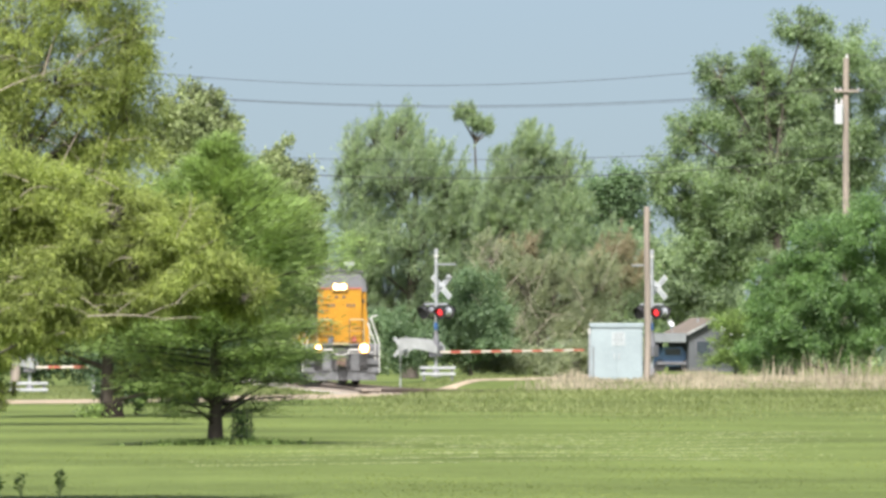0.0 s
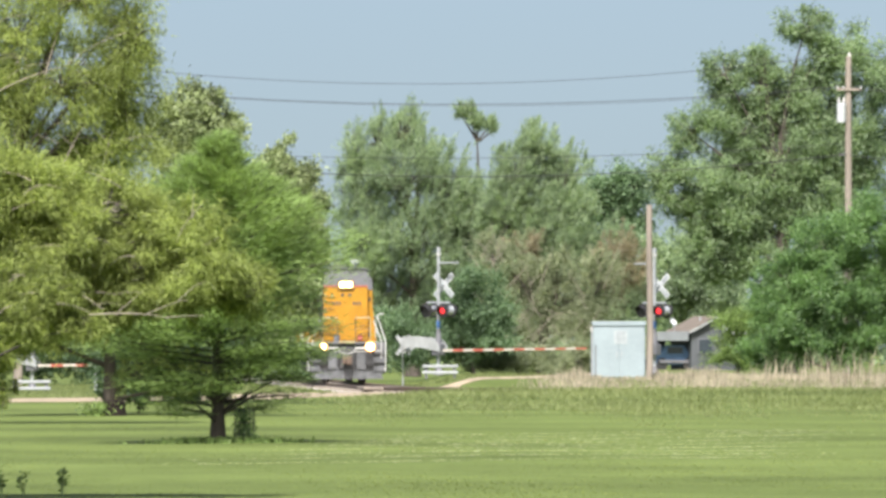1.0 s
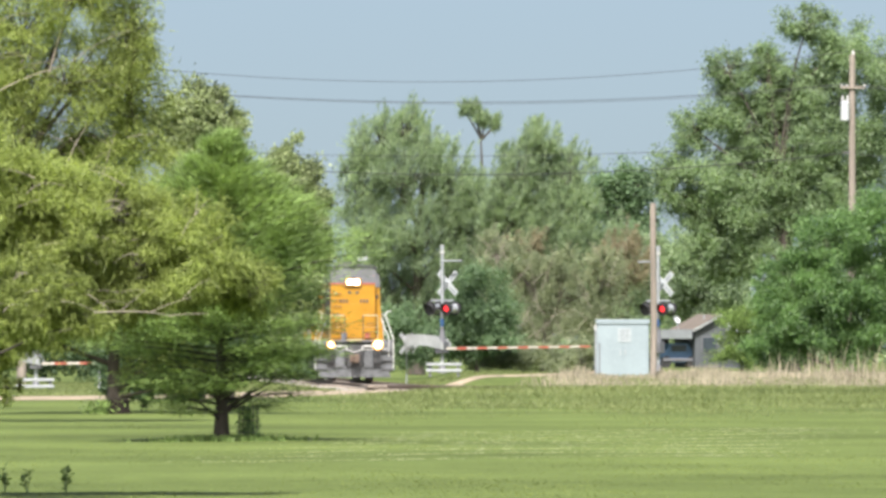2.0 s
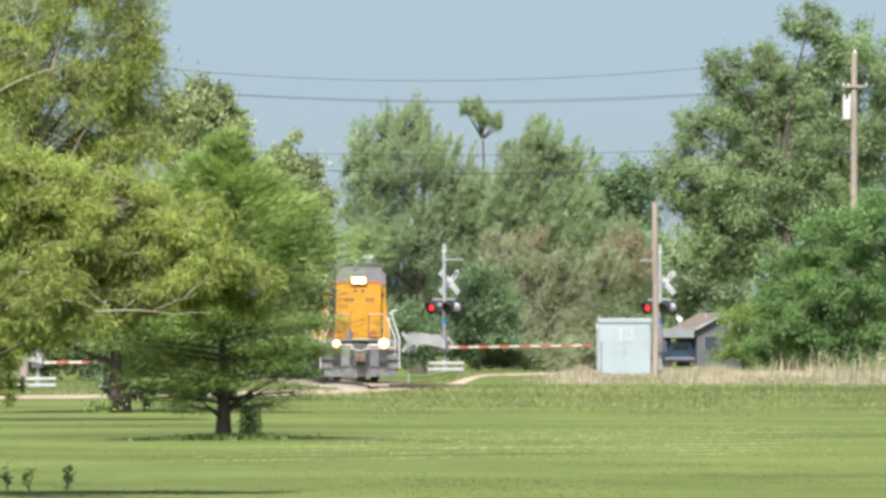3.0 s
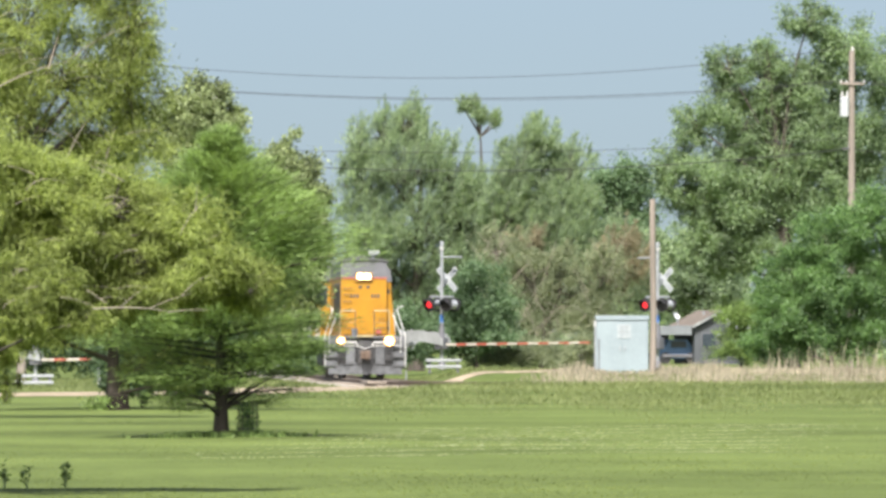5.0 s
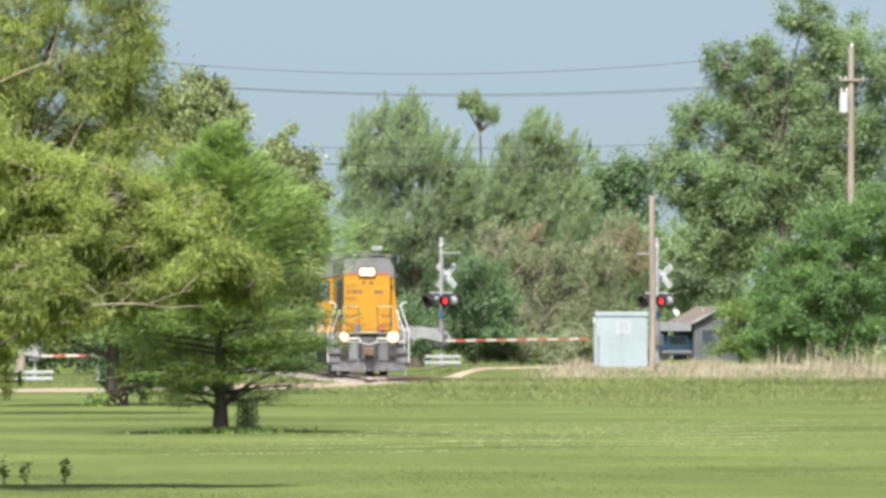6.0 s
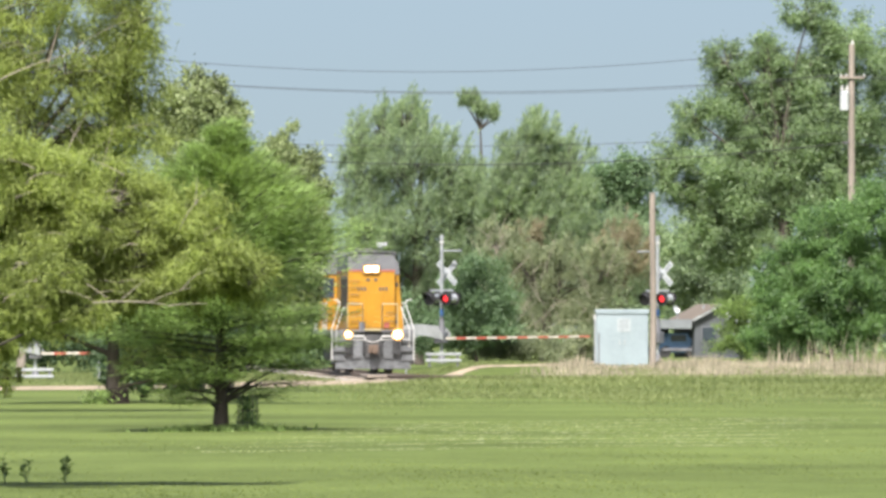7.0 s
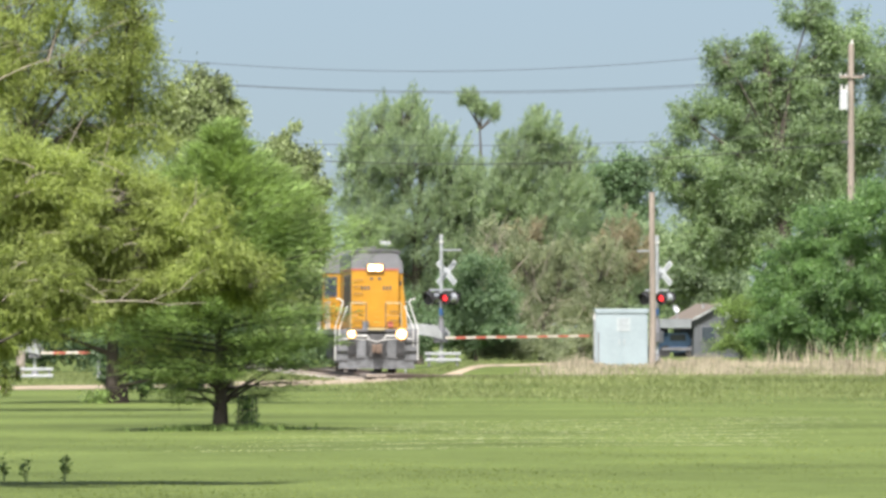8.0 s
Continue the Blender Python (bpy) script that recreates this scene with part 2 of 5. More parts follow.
def smooth_line(pts, n):
    """Catmull-Rom line through a few plan points."""
    p = np.array(pts, float)
    p = np.vstack([2 * p[0] - p[1], p, 2 * p[-1] - p[-2]])
    out = []
    for k in range(1, len(p) - 2):
        for u in np.linspace(0, 1, n, endpoint=False):
            a, b, c, d = p[k - 1:k + 3]
            out.append(0.5 * (2 * b + (c - a) * u + (2 * a - 5 * b + 4 * c - d) * u * u + (3 * b - a - 3 * c + d) * u ** 3))
    return np.array(out + [p[-2]])


RAIL_TOP, SLOPE, BEND_Y, RADIUS = 0.17, 0.0595, 293.0, 38.0


def track_line():
    """Plan of the track: straight behind the crossing, then a bend to the right."""
    far = [(-2.48 - SLOPE * (y - 300), y) for y in np.arange(420, BEND_Y, -1.5)]
    x, y, a = -2.48 - SLOPE * (BEND_Y - 300), BEND_Y, math.atan(SLOPE)
    near = []
    for _ in range(40):
        near.append((x, y))
        x, y = x + math.sin(a) * 1.0, y - math.cos(a) * 1.0
        a = min(a + 1.0 / RADIUS, 1.25)
    return np.array(far + near)


def make_track():
    line = track_line()
    strip("ballast", line, 3.4, 0.10, BALLAST, "grey crushed stone ballast under the rails", "ballast")
    d = np.gradient(line, axis=0)
    d /= np.linalg.norm(d, axis=1)[:, None]
    nrm = np.stack([-d[:, 1], d[:, 0]], 1)
    for side in (-0.76, 0.76):
        prof = [(-0.035, RAIL_TOP), (0.035, RAIL_TOP), (0.035, RAIL_TOP - 0.04), (0.01, RAIL_TOP - 0.05), (0.01, RAIL_TOP - 0.12),
                (0.07, RAIL_TOP - 0.15), (-0.07, RAIL_TOP - 0.15), (-0.01, RAIL_TOP - 0.12), (-0.01, RAIL_TOP - 0.05), (-0.035, RAIL_TOP - 0.04)]
        rows = [np.column_stack([line + nrm * (side + a), np.full(len(line), z)]) for a, z in prof]
        v = np.stack(rows, 1).reshape(-1, 3)
        n = len(prof)
        i = np.arange(len(v)).reshape(len(line), n)
        j = np.roll(i, -1, axis=1)
        f = np.stack([i[:-1], i[1:], j[1:], j[:-1]], -1).reshape(-1, 4)
        tagged(raw("rail", v, f, [RUST]), "rusty steel rail on wooden sleepers", "rail", "rails of the track", "structure")
    bm = box(B(), (0, 0, 0), (2.6, 0.22, 0.16), 0.012)
    me = bpy.data.meshes.new("sleeper")
    bm.to_mesh(me)
    bm.free()
    me.materials.append(SLEEPER_WOOD)
    root = empty("sleepers", Matrix(), "weathered wooden sleepers in grey ballast", "sleepers", kind="structure")
    gone = 0.0
    for k in range(1, len(line)):
        gone += float(np.linalg.norm(line[k] - line[k - 1]))
        if gone < 0.7 or line[k, 1] > 345:
            continue
        gone = 0.0
        ob = new("sleeper", me)
        ob.parent = root
        ob.matrix_basis = pose(line[k, 0], line[k, 1], RAIL_TOP - 0.215, 0, 0, math.degrees(math.atan2(-d[k, 0], d[k, 1])))


def make_road():
    pts = [(-34, 236), (-22, 239), (-12.5, 246), (-6.5, 263), (-2.6, 281), (1.2, 296), (4.4, 316), (6.5, 345), (8, 390)]
    strip("road", smooth_line(pts, 12), 5.6, 0.07, GRAVEL, "pale tan gravel road over the railway crossing", "road", 0.86)
    # plank panels between the rails where the road crosses
    root = empty("crossing_panel", pose(-2.2, 289.5, 0, 0, 0, 3), "worn timber crossing planks between the rails", "crossing panel", kind="structure")
    for k in range(5):
        part("plank", box(B(), (-0.52 + 0.26 * k, 0, RAIL_TOP - 0.05), (0.24, 6.0, 0.08), 0.01), SLEEPER_WOOD, root)


def blades(n, xy, tall, wide, lean, rng, per=3, scatter=0.03):
    """n tufts of bent grass blades, each blade two quads."""
    base = np.column_stack([xy, ground_z(xy[:, 0], xy[:, 1]) - 0.01])
    base = np.repeat(base, per, 0) + rng.normal(0, 1, (n * per, 3)) * np.array([scatter, scatter, 0])
    h = np.repeat(tall, per) * rng.uniform(0.6, 1.15, n * per)
    a = rng.uniform(0, 2 * np.pi, n * per)
    side = np.column_stack([np.cos(a), np.sin(a), np.zeros_like(a)]) * (wide * rng.uniform(0.6, 1.3, n * per))[:, None]
    b = rng.uniform(0, 2 * np.pi, n * per)
    tip = np.column_stack([np.cos(b), np.sin(b), np.zeros_like(b)]) * (h * lean * rng.uniform(0.2, 1, n * per))[:, None]
    up = np.column_stack([np.zeros_like(h), np.zeros_like(h), h])
    v = np.stack([base - side, base + side, base + tip * 0.35 + up * 0.6 + side * 0.7, base + tip * 0.35 + up * 0.6 - side * 0.7,
                  base + tip + up + side * 0.12, base + tip + up - side * 0.12], 1).reshape(-1, 3)
    i = np.arange(n * per)[:, None] * 6
    f = np.concatenate([i + np.array([0, 1, 2, 3]), i + np.array([3, 2, 4, 5])], 0)
    return v, f


def road_away(xy):
    """True where a plan point is off the road and the track."""
    line = np.vstack([smooth_line([(-34, 236), (-22, 239), (-12.5, 246), (-6.5, 263), (-2.6, 281), (1.2, 296), (4.4, 316), (6.5, 345), (8, 390)], 8)])
    d = np.min(np.linalg.norm(xy[:, None] - line[None], axis=2), axis=1)
    e = np.min(np.linalg.norm(xy[:, None] - track_line()[None], axis=2), axis=1)
    return (d > 2.7) & (e > 1.8)


def make_grass():
    rng = np.random.default_rng(5)
    # mown lawn: denser where the ground is nearest
    n = 26000
    y = 1 / rng.uniform(1 / 262.0, 1 / 70.0, n)
    x = rng.uniform(-1, 1, n) * (y * 0.062 + 1)
    xy = np.column_stack([x, y])
    xy = xy[road_away(xy)]
    patch = np.sin(xy[:, 0] * 1.3 + xy[:, 1] * 0.21) + np.sin(xy[:, 1] * 0.13 - xy[:, 0] * 0.5 + 2)
    v, f = blades(len(xy), xy, 0.018 + 0.003 * patch.clip(-1.5, 2), 0.012, 2.6, rng, scatter=0.15)
    tagged(raw("lawn_grass", v, f, [BLADE]), "short mown green lawn grass", "grass", kind="stuff")
    # rough unmown band on the bank
    n = 37000
    xy = np.column_stack([rng.uniform(-4.2, 19, n), rng.uniform(165, 284, n)])
    edge = step(-4.2, 1.0, xy[:, 0]) * step(0, 95, xy[:, 1] - 165 - 14 * np.sin(xy[:, 0] * 0.9) - 9 * np.sin(xy[:, 0] * 2.3 + 1))
    keep = (rng.uniform(0, 1, n) < edge) & road_away(xy)
    xy = xy[keep]
    v, f = blades(len(xy), xy, rng.uniform(0.05, 0.20, len(xy)) * (0.28 + 0.72 * step(180, 250, xy[:, 1]) - 0.35 * step(252, 264, xy[:, 1])), 0.012, 1.3, rng, scatter=0.22)
    tagged(raw("rough_grass", v, f, [BLADE_ROUGH]), "rough unmown green grass along the bank", "grass", kind="stuff")
    # tall pale stalks of last year's weeds
    n = 190
    xy = np.column_stack([rng.uniform(10.5, 19, n), rng.uniform(296, 306, n)])
    v, f = blades(n, xy, rng.uniform(0.45, 1.3, n) * step(9, 14, xy[:, 0]), 0.015, 0.3, rng, per=2, scatter=0.1)
    tagged(raw("dry_stalks", v, f, [STRAW]), "tall pale stalks of dead weeds before the bush", "dry weeds", kind="stuff")
    # pale mown clippings lying in swathes
    n = 3600
    row = rng.integers(0, 9, n)
    x = rng.choice([-1.6, 0.4, 2.1, 3.9, 5.2], n) + rng.normal(0, 0.55, n) + row * 0.35 - 1.0
    xy = np.column_stack([x, 118 + row * 4.5 + x * 0.8 + rng.normal(0, 0.35, n)])
    v, f = blades(n, xy, rng.uniform(0.015, 0.03, n), 0.012, 3.0, rng)
    tagged(raw("grass_clippings", v, f, [CLIPPINGS]), "pale mown grass clippings lying in swathes", "clippings", kind="stuff")
    # verge beyond the track and about the road
    n = 14000
    xy = np.column_stack([rng.uniform(-18, 20, n), rng.uniform(262, 345, n)])
    xy = xy[road_away(xy)]
    v, f = blades(len(xy), xy, rng.uniform(0.05, 0.16, len(xy)), 0.014, 0.8, rng, scatter=0.2)
    tagged(raw("verge_grass", v, f, [BLADE_ROUGH]), "green verge grass round the crossing", "grass", kind="stuff")
    # dry straw-coloured stalks before the cabinet
    n = 19000
    xy = np.column_stack([rng.uniform(2.6, 19.5, n), 299.6 - 40 * rng.uniform(0, 1, n) ** 1.7])
    keep = (rng.uniform(0, 1, n) < step(2.2, 5.2, xy[:, 0])) & road_away(xy)
    xy = xy[keep]
    tall = (0.14 + 0.5 * rng.uniform(0, 1, len(xy)) ** 1.6) * (1 - 0.35 * step(9, 12, xy[:, 0])) * (1 - 0.6 * step(5.0, 5.6, xy[:, 0]) * (1 - step(7.4, 8.0, xy[:, 0])) * step(284, 287, xy[:, 1])) * (0.75 + 0.25 * np.sin(xy[:, 0] * 2.1) * np.sin(xy[:, 0] * 0.7 + 1)) + 0.6 * step(9, 16, xy[:, 0]) * (rng.uniform(0, 1, len(xy)) > 0.93) * rng.uniform(0.2, 1, len(xy))
    v, f = blades(len(xy), xy, tall, 0.011, 0.35, rng, per=2)
    tagged(raw("dry_grass", v, f, [STRAW]), "tall dry straw-coloured grass before the cabinet", "dry grass", kind="stuff")


# ---- trees ----
SWAYING = []


def leaf_quads(p, axis, length, width, rng):
    n = len(p)
    axis = axis / np.linalg.norm(axis, axis=1)[:, None]
    side = np.cross(axis, rng.normal(0, 0.75, (n, 3)) + np.array([0.15, -0.5, 0.6]))   # leaves turn their faces to the light
    side /= np.linalg.norm(side, axis=1)[:, None] + 1e-9
    ln = length * rng.uniform(0.6, 1.3, n)[:, None]
    wd = width * rng.uniform(0.6, 1.3, n)[:, None] * 0.5
    v = np.stack([p, p + axis * ln * 0.45 + side * wd, p + axis * ln, p + axis * ln * 0.5 - side * wd], 1).reshape(-1, 3)
    return v, np.arange(n * 4).reshape(n, 4)


def sprays(p, axis, length, width, rng, facing=(0.15, -0.5, 0.6), loose=0.75):
    """Slim pointed leaf sprays, one triangle each."""
    n = len(p)
    axis = axis / np.linalg.norm(axis, axis=1)[:, None]
    side = np.cross(axis, rng.normal(0, loose, (n, 3)) + np.array(facing))
    side /= np.linalg.norm(side, axis=1)[:, None] + 1e-9
    ln = length * rng.uniform(0.55, 1.35, n)[:, None]
    wd = width * rng.uniform(0.6, 1.35, n)[:, None] * 0.5
    v = np.stack([p - side * wd, p + side * wd, p + axis * ln], 1).reshape(-1, 3)
    return v, np.arange(n * 3).reshape(n, 3)


def limbs(starts, ends, r0, r1, rng, seg=4, sides=5, sag=0.12):
    """Bent tapering limbs from starts to ends, as vertices and quads."""
    V, Fq, off = [], [], 0
    ang = np.arange(sides) * 2 * np.pi / sides
    for a, b, ra, rb in zip(starts, ends, r0, r1):
        a, b = np.array(a, float), np.array(b, float)
        ln = np.linalg.norm(b - a) + 1e-6
        u = np.linspace(0, 1, seg + 1)[:, None]
        bend = rng.normal(0, 1, 3) * sag * ln * 0.6 + np.array([0, 0, sag * ln])
        c = a + (b - a) * u + bend * (u * (1 - u) * 2)
        d = np.gradient(c, axis=0)
        d /= np.linalg.norm(d, axis=1)[:, None]
        s = np.cross(d, np.array([0.31, 0.9, 0.3]))
        s /= np.linalg.norm(s, axis=1)[:, None] + 1e-9
        t = np.cross(d, s)
        r = (ra + (rb - ra) * u)[:, :, None]
        ring = c[:, None] + r * (s[:, None] * np.cos(ang)[None, :, None] + t[:, None] * np.sin(ang)[None, :, None])
        V.append(ring.reshape(-1, 3))
        i = off + np.arange((seg + 1) * sides).reshape(seg + 1, sides)
        j = np.roll(i, -1, axis=1)
        Fq.append(np.stack([i[:-1], j[:-1], j[1:], i[1:]], -1).reshape(-1, 4))
        off += (seg + 1) * sides
    return np.concatenate(V), np.concatenate(Fq)


def bough(name, leaves, twigs, mats, parent):
    v = np.concatenate([leaves[0], twigs[0]])
    f = [leaves[1], twigs[1] + len(leaves[0])]
    idx = np.concatenate([np.zeros(len(leaves[1])), np.ones(len(twigs[1]))])
    return raw(name, v, f, mats, parent, idx)


def tree(name, label, base, blobs, n, leaf, mat, trunk, droop, seed, sway, clump, plume=0.0, cap=0.75, fork=0.75, limb=0.32, extra=(), twigs=0, twig=0.0):
    """A trunk with limbs and a crown of boughs, each many small leaves in clumps round its twigs."""
    rng = np.random.default_rng(seed)
    n, leaf = int(n * 1.55), (leaf[0] * 0.80, leaf[1] * 0.80)
    blobs = [tuple(b) + (0,) * (5 - len(b)) for b in blobs]
    root = empty(name, pose(*base), label, "bush" if "bush" in name or "shrub" in name or "thicket" in name else "tree")
    top = max(b[1] for b in blobs)
    mid = [b for b in blobs if b[1] > top * 0.35] or blobs
    cx = float(np.mean([b[0] for b in mid]))
    stem = [np.array([0, 0, -0.15]), np.array([cx * 0.15, 0, top * 0.3]), np.array([cx * 0.55, 0.1, top * 0.6]), np.array([cx, 0, top * 0.92])]
    rad = [trunk, trunk * 0.8, trunk * 0.5, trunk * 0.15]
    v, f = limbs(stem[:-1], stem[1:], rad[:-1], rad[1:], rng, 5, 9, 0.03)
    flare = np.where(v[:, 2:3] < 0.4, 1 + (0.4 - v[:, 2:3]) * 0.9, 1)
    v[:, :2] *= flare
    raw("trunk", v, f, [BARK], root)
    for x0, z0, x1, z1, yy, r in extra:
        v, f = limbs([(x0, yy, z0)], [(x1, yy, z1)], [r], [r * 0.35], rng, 8, 7, 0.09)
        ob = raw("limb", v, f, [BARK_PALE], root)
        ob["label"] = "pale bare limb"
    for _ in range(twigs):
        bx, bz, rx, rz, by = blobs[int(rng.integers(len(blobs)))]
        a = np.array([bx + rng.uniform(-0.7, 0.5) * rx, by - 0.75 * (rx + rz) / 2, bz + rng.uniform(-0.8, 0.5) * rz])
        e = a + np.array([rng.uniform(0.3, 0.8) * rx * rng.choice([-1, 1]), -0.05, rng.normal(0.1, 0.25) * rz + (rz * rng.uniform(0.2, 1.1) if twig else 0)])
        v, f = limbs([a], [e], [twig or trunk * 0.035], [(twig or trunk * 0.035) * 0.35], rng, 7, 5, 0.16)
        raw("twig", v, f, [BARK_PALE], root)
    area = np.array([b[2] * b[3] for b in blobs])
    share = (area / area.sum() * n).astype(int)
    for (bx, bz, rx, rz, by), count in zip(blobs, share):
        ry = (rx + rz) * 0.5
        k = max(7, int(26 * (0.3 / clump) ** 2))
        d = rng.normal(0, 1, (k, 3))
        d /= np.linalg.norm(d, axis=1)[:, None]
        c = np.array([bx, by + rng.normal(0, 0.35) * ry, bz]) + d * np.array([rx, ry, rz]) * (rng.uniform(0.25, 1.0, k) ** 0.6)[:, None]
        size = clump * rng.uniform(0.55, 1.25, k) * (rx + rz) / 2
        which = rng.choice(k, count, p=size ** 2 / (size ** 2).sum())
        # some leaves follow the twig outward, so that the edge is ragged
        along = rng.normal(0, 1, (count, 3)) * size[which][:, None] * np.array([0.62, 0.62, 0.5])
        p = c[which] + along + d[which] * (rng.normal(0, 0.5, count) * size[which])[:, None]
        if plume:
            # long upright sprays, bent by the wind, that fray the outline
            go = np.column_stack([0.38 + rng.normal(0, 0.28, k), rng.normal(0, 0.25, k), np.ones(k)])
            go /= np.linalg.norm(go, axis=1)[:, None]
            reach = plume * rz * rng.uniform(0.25, 0.95, k)
            part_of = rng.uniform(0, 1, count) < 0.55
            u = rng.uniform(0, 1, count)
            line = c[which] + go[which] * (reach[which] * u)[:, None] + rng.normal(0, 1, (count, 3)) * (0.24 * size[which] * (1.15 - u))[:, None]
            p = np.where(part_of[:, None], line, p)
        axis = rng.normal(0, 0.8, (count, 3)) + d[which] * 0.5 + np.array([0, 0, -droop])
        heart = np.array([bx * 0.6 + cx * 0.4, 0, max(0.25, min(bz - rz * 0.7, top * cap))])
        stem_z = np.clip(heart[2] * fork, 0.2, top * 0.92)
        s0 = np.interp(stem_z, [s[2] for s in stem], [s[0] for s in stem])
        core = np.array([bx, by, bz - 0.25 * rz])
        starts = [np.array([s0, 0, stem_z])] + [core] * k
        ends = [core] + list(c)
        r0 = [trunk * limb] + [trunk * limb * 0.4] * k
        r1 = [trunk * limb * 0.44] + [trunk * limb * 0.1 + 0.003] * k
        ob = bough("bough", sprays(p, axis, leaf[0], leaf[1], rng), limbs(starts, ends, r0, r1, rng), [mat, BARK], root)
        if sway:
            SWAYING.append((ob, sway, rng.uniform(0, 6.28), rng.uniform(0.9, 1.5)))
    return root


def cypress(base, height, reach, n, seed):
    """A young bald cypress: a straight tapering trunk with whorls of near-level branches of feathery sprays."""
    rng = np.random.default_rng(seed)
    root = empty("bald_cypress", pose(*base), "young bald cypress with feathery layered green branches", "tree")
    v, f = limbs([(0, 0, -0.15), (0, 0, 1.6)], [(0, 0, 1.6), (0.06, 0, height)], [0.125, 0.09], [0.09, 0.02], rng, 8, 10, 0.01)
    v[:, :2] *= np.where(v[:, 2:3] < 0.5, 1 + (0.5 - v[:, 2:3]) * 0.5, 1)
    raw("trunk", v, f, [BARK], root)
    # bare lower limbs that fan out and up from the foot
    m = 12
    a = rng.uniform(0, 2 * np.pi, m)
    st = np.column_stack([np.zeros(m), np.zeros(m), rng.uniform(0.28, 0.7, m)])
    ln = rng.uniform(0.7, 1.15, m)
    en = st + np.column_stack([np.cos(a) * ln, np.sin(a) * ln * 0.9, ln * rng.uniform(0.35, 0.7, m)])
    for k in range(m):
        v, f = limbs([st[k]], [en[k]], [0.034], [0.008], rng, 5, 6, 0.04)
        raw("limb", v, f, [BARK], root)
    levels = 9
    for k in range(levels):
        lo, hi = 0.42 + (height - 0.52) * k / levels, 0.42 + (height - 0.52) * (k + 1) / levels
        m = 15
        h = rng.uniform(lo, hi, m)
        a = rng.uniform(0, 2 * np.pi, m)
        ln = np.interp(h, reach[0], reach[1]) * rng.uniform(0.72, 1.03, m)
        rise = np.interp(h, [0.5, 1.5, height], [0.08, 0.10, 0.9]) * ln
        st = np.column_stack([np.zeros(m), np.zeros(m), h])
        en = st + np.column_stack([np.cos(a) * ln, np.sin(a) * ln, rise])
        cnt = int(n / levels * (0.5 + ln.mean()) * (0.30, 0.40, 0.58, 0.9, 1.1, 1.2, 1.2, 1.2, 1)[k])
        w = rng.choice(m, cnt, p=ln / ln.sum())
        u = rng.uniform(0.38 if k < 3 else 0.12, 1.0, cnt)
        spread = (0.10 + 0.16 * (1 - abs(u - 0.6))) * (0.4 + 0.6 * ln[w])
        p = st[w] + (en[w] - st[w]) * u[:, None] + rng.normal(0, 1, (cnt, 3)) * spread[:, None] * np.array([0.9, 0.9, 0.20 if k < 3 else 0.32])
        axis = (en[w] - st[w]) / ln[w][:, None] * 0.9 + rng.normal(0, 0.45, (cnt, 3)) * np.array([1, 1, 0.5]) + np.array([0, 0, -0.12])
        ob = bough("bough", sprays(p, axis, 0.16, 0.016, rng, (0.05, -0.30, 0.85), 0.42), limbs(st, en, [0.028] * m, [0.005] * m, rng, 4, 5, 0.05), [LEAF_CYPRESS, BARK], root)
        SWAYING.append((ob, 0.35 + 0.12 * k, rng.uniform(0, 6.28), rng.uniform(1.0, 1.6)))
    # a few tall weeds in a wire guard at the foot
    guard = empty("wire_tree_guard", pose(base[0] + 0.46, base[1] - 0.2, 0), "weedy wire tree guard beside the cypress trunk", "tree guard")
    bm = B()
    for j in range(3):
        z = 0.1 + 0.2 * j
        ring = [(0.17 * math.cos(t * math.tau / 12), 0.17 * math.sin(t * math.tau / 12), z) for t in range(13)]
        pipe(bm, ring, 0.006, 5)
    for t in range(12):
        x, y = 0.17 * math.cos(t * math.tau / 12), 0.17 * math.sin(t * math.tau / 12)
        rod(bm, (x, y, -0.05), (x, y, 0.55), 0.005, n=5)
    part("wire_mesh", bm, GREY_DARK, guard)
    cnt = 420
    p = np.column_stack([rng.normal(0, 0.09, cnt), rng.normal(0, 0.09, cnt), rng.uniform(0.0, 0.5, cnt)])
    v, f = leaf_quads(p, rng.normal(0, 0.6, (cnt, 3)) + np.array([0, 0, 0.6]), 0.10, 0.03, rng)
    tagged(raw("weed_growth", v, f, [LEAF_BUSH], guard), kind="stuff")
    cnt = 1500
    xy = np.column_stack([base[0] + 0.1 + rng.normal(0, 0.5, cnt), base[1] + rng.normal(0, 0.4, cnt)])
    v, f = blades(cnt, xy, rng.uniform(0.05, 0.13, cnt), 0.012, 0.5, rng)
    tagged(raw("tree_foot_grass", v, f, [LEAF_CYPRESS]), "uncut dark grass round the cypress trunk", "grass", kind="stuff")


def far_woods():
    rng = np.random.default_rng(77)
    n = 30000
    x = rng.uniform(-75, 75, n)
    crest = 6.2 + 1.6 * np.sin(x * 0.31) + 1.1 * np.sin(x * 0.83 + 1) + 0.7 * np.sin(x * 2.1)
    z = crest * rng.uniform(0, 1, n) ** 0.8 + rng.normal(0, 0.3, n)
    y = 520 + rng.uniform(-6, 10, n)
    v, f = leaf_quads(np.column_stack([x, y, z]), rng.normal(0, 1, (n, 3)), 0.75, 0.45, rng)
    tagged(raw("far_woods", v, f, [LEAF_HAZED]), "distant belt of green woods", "woods", kind="stuff")


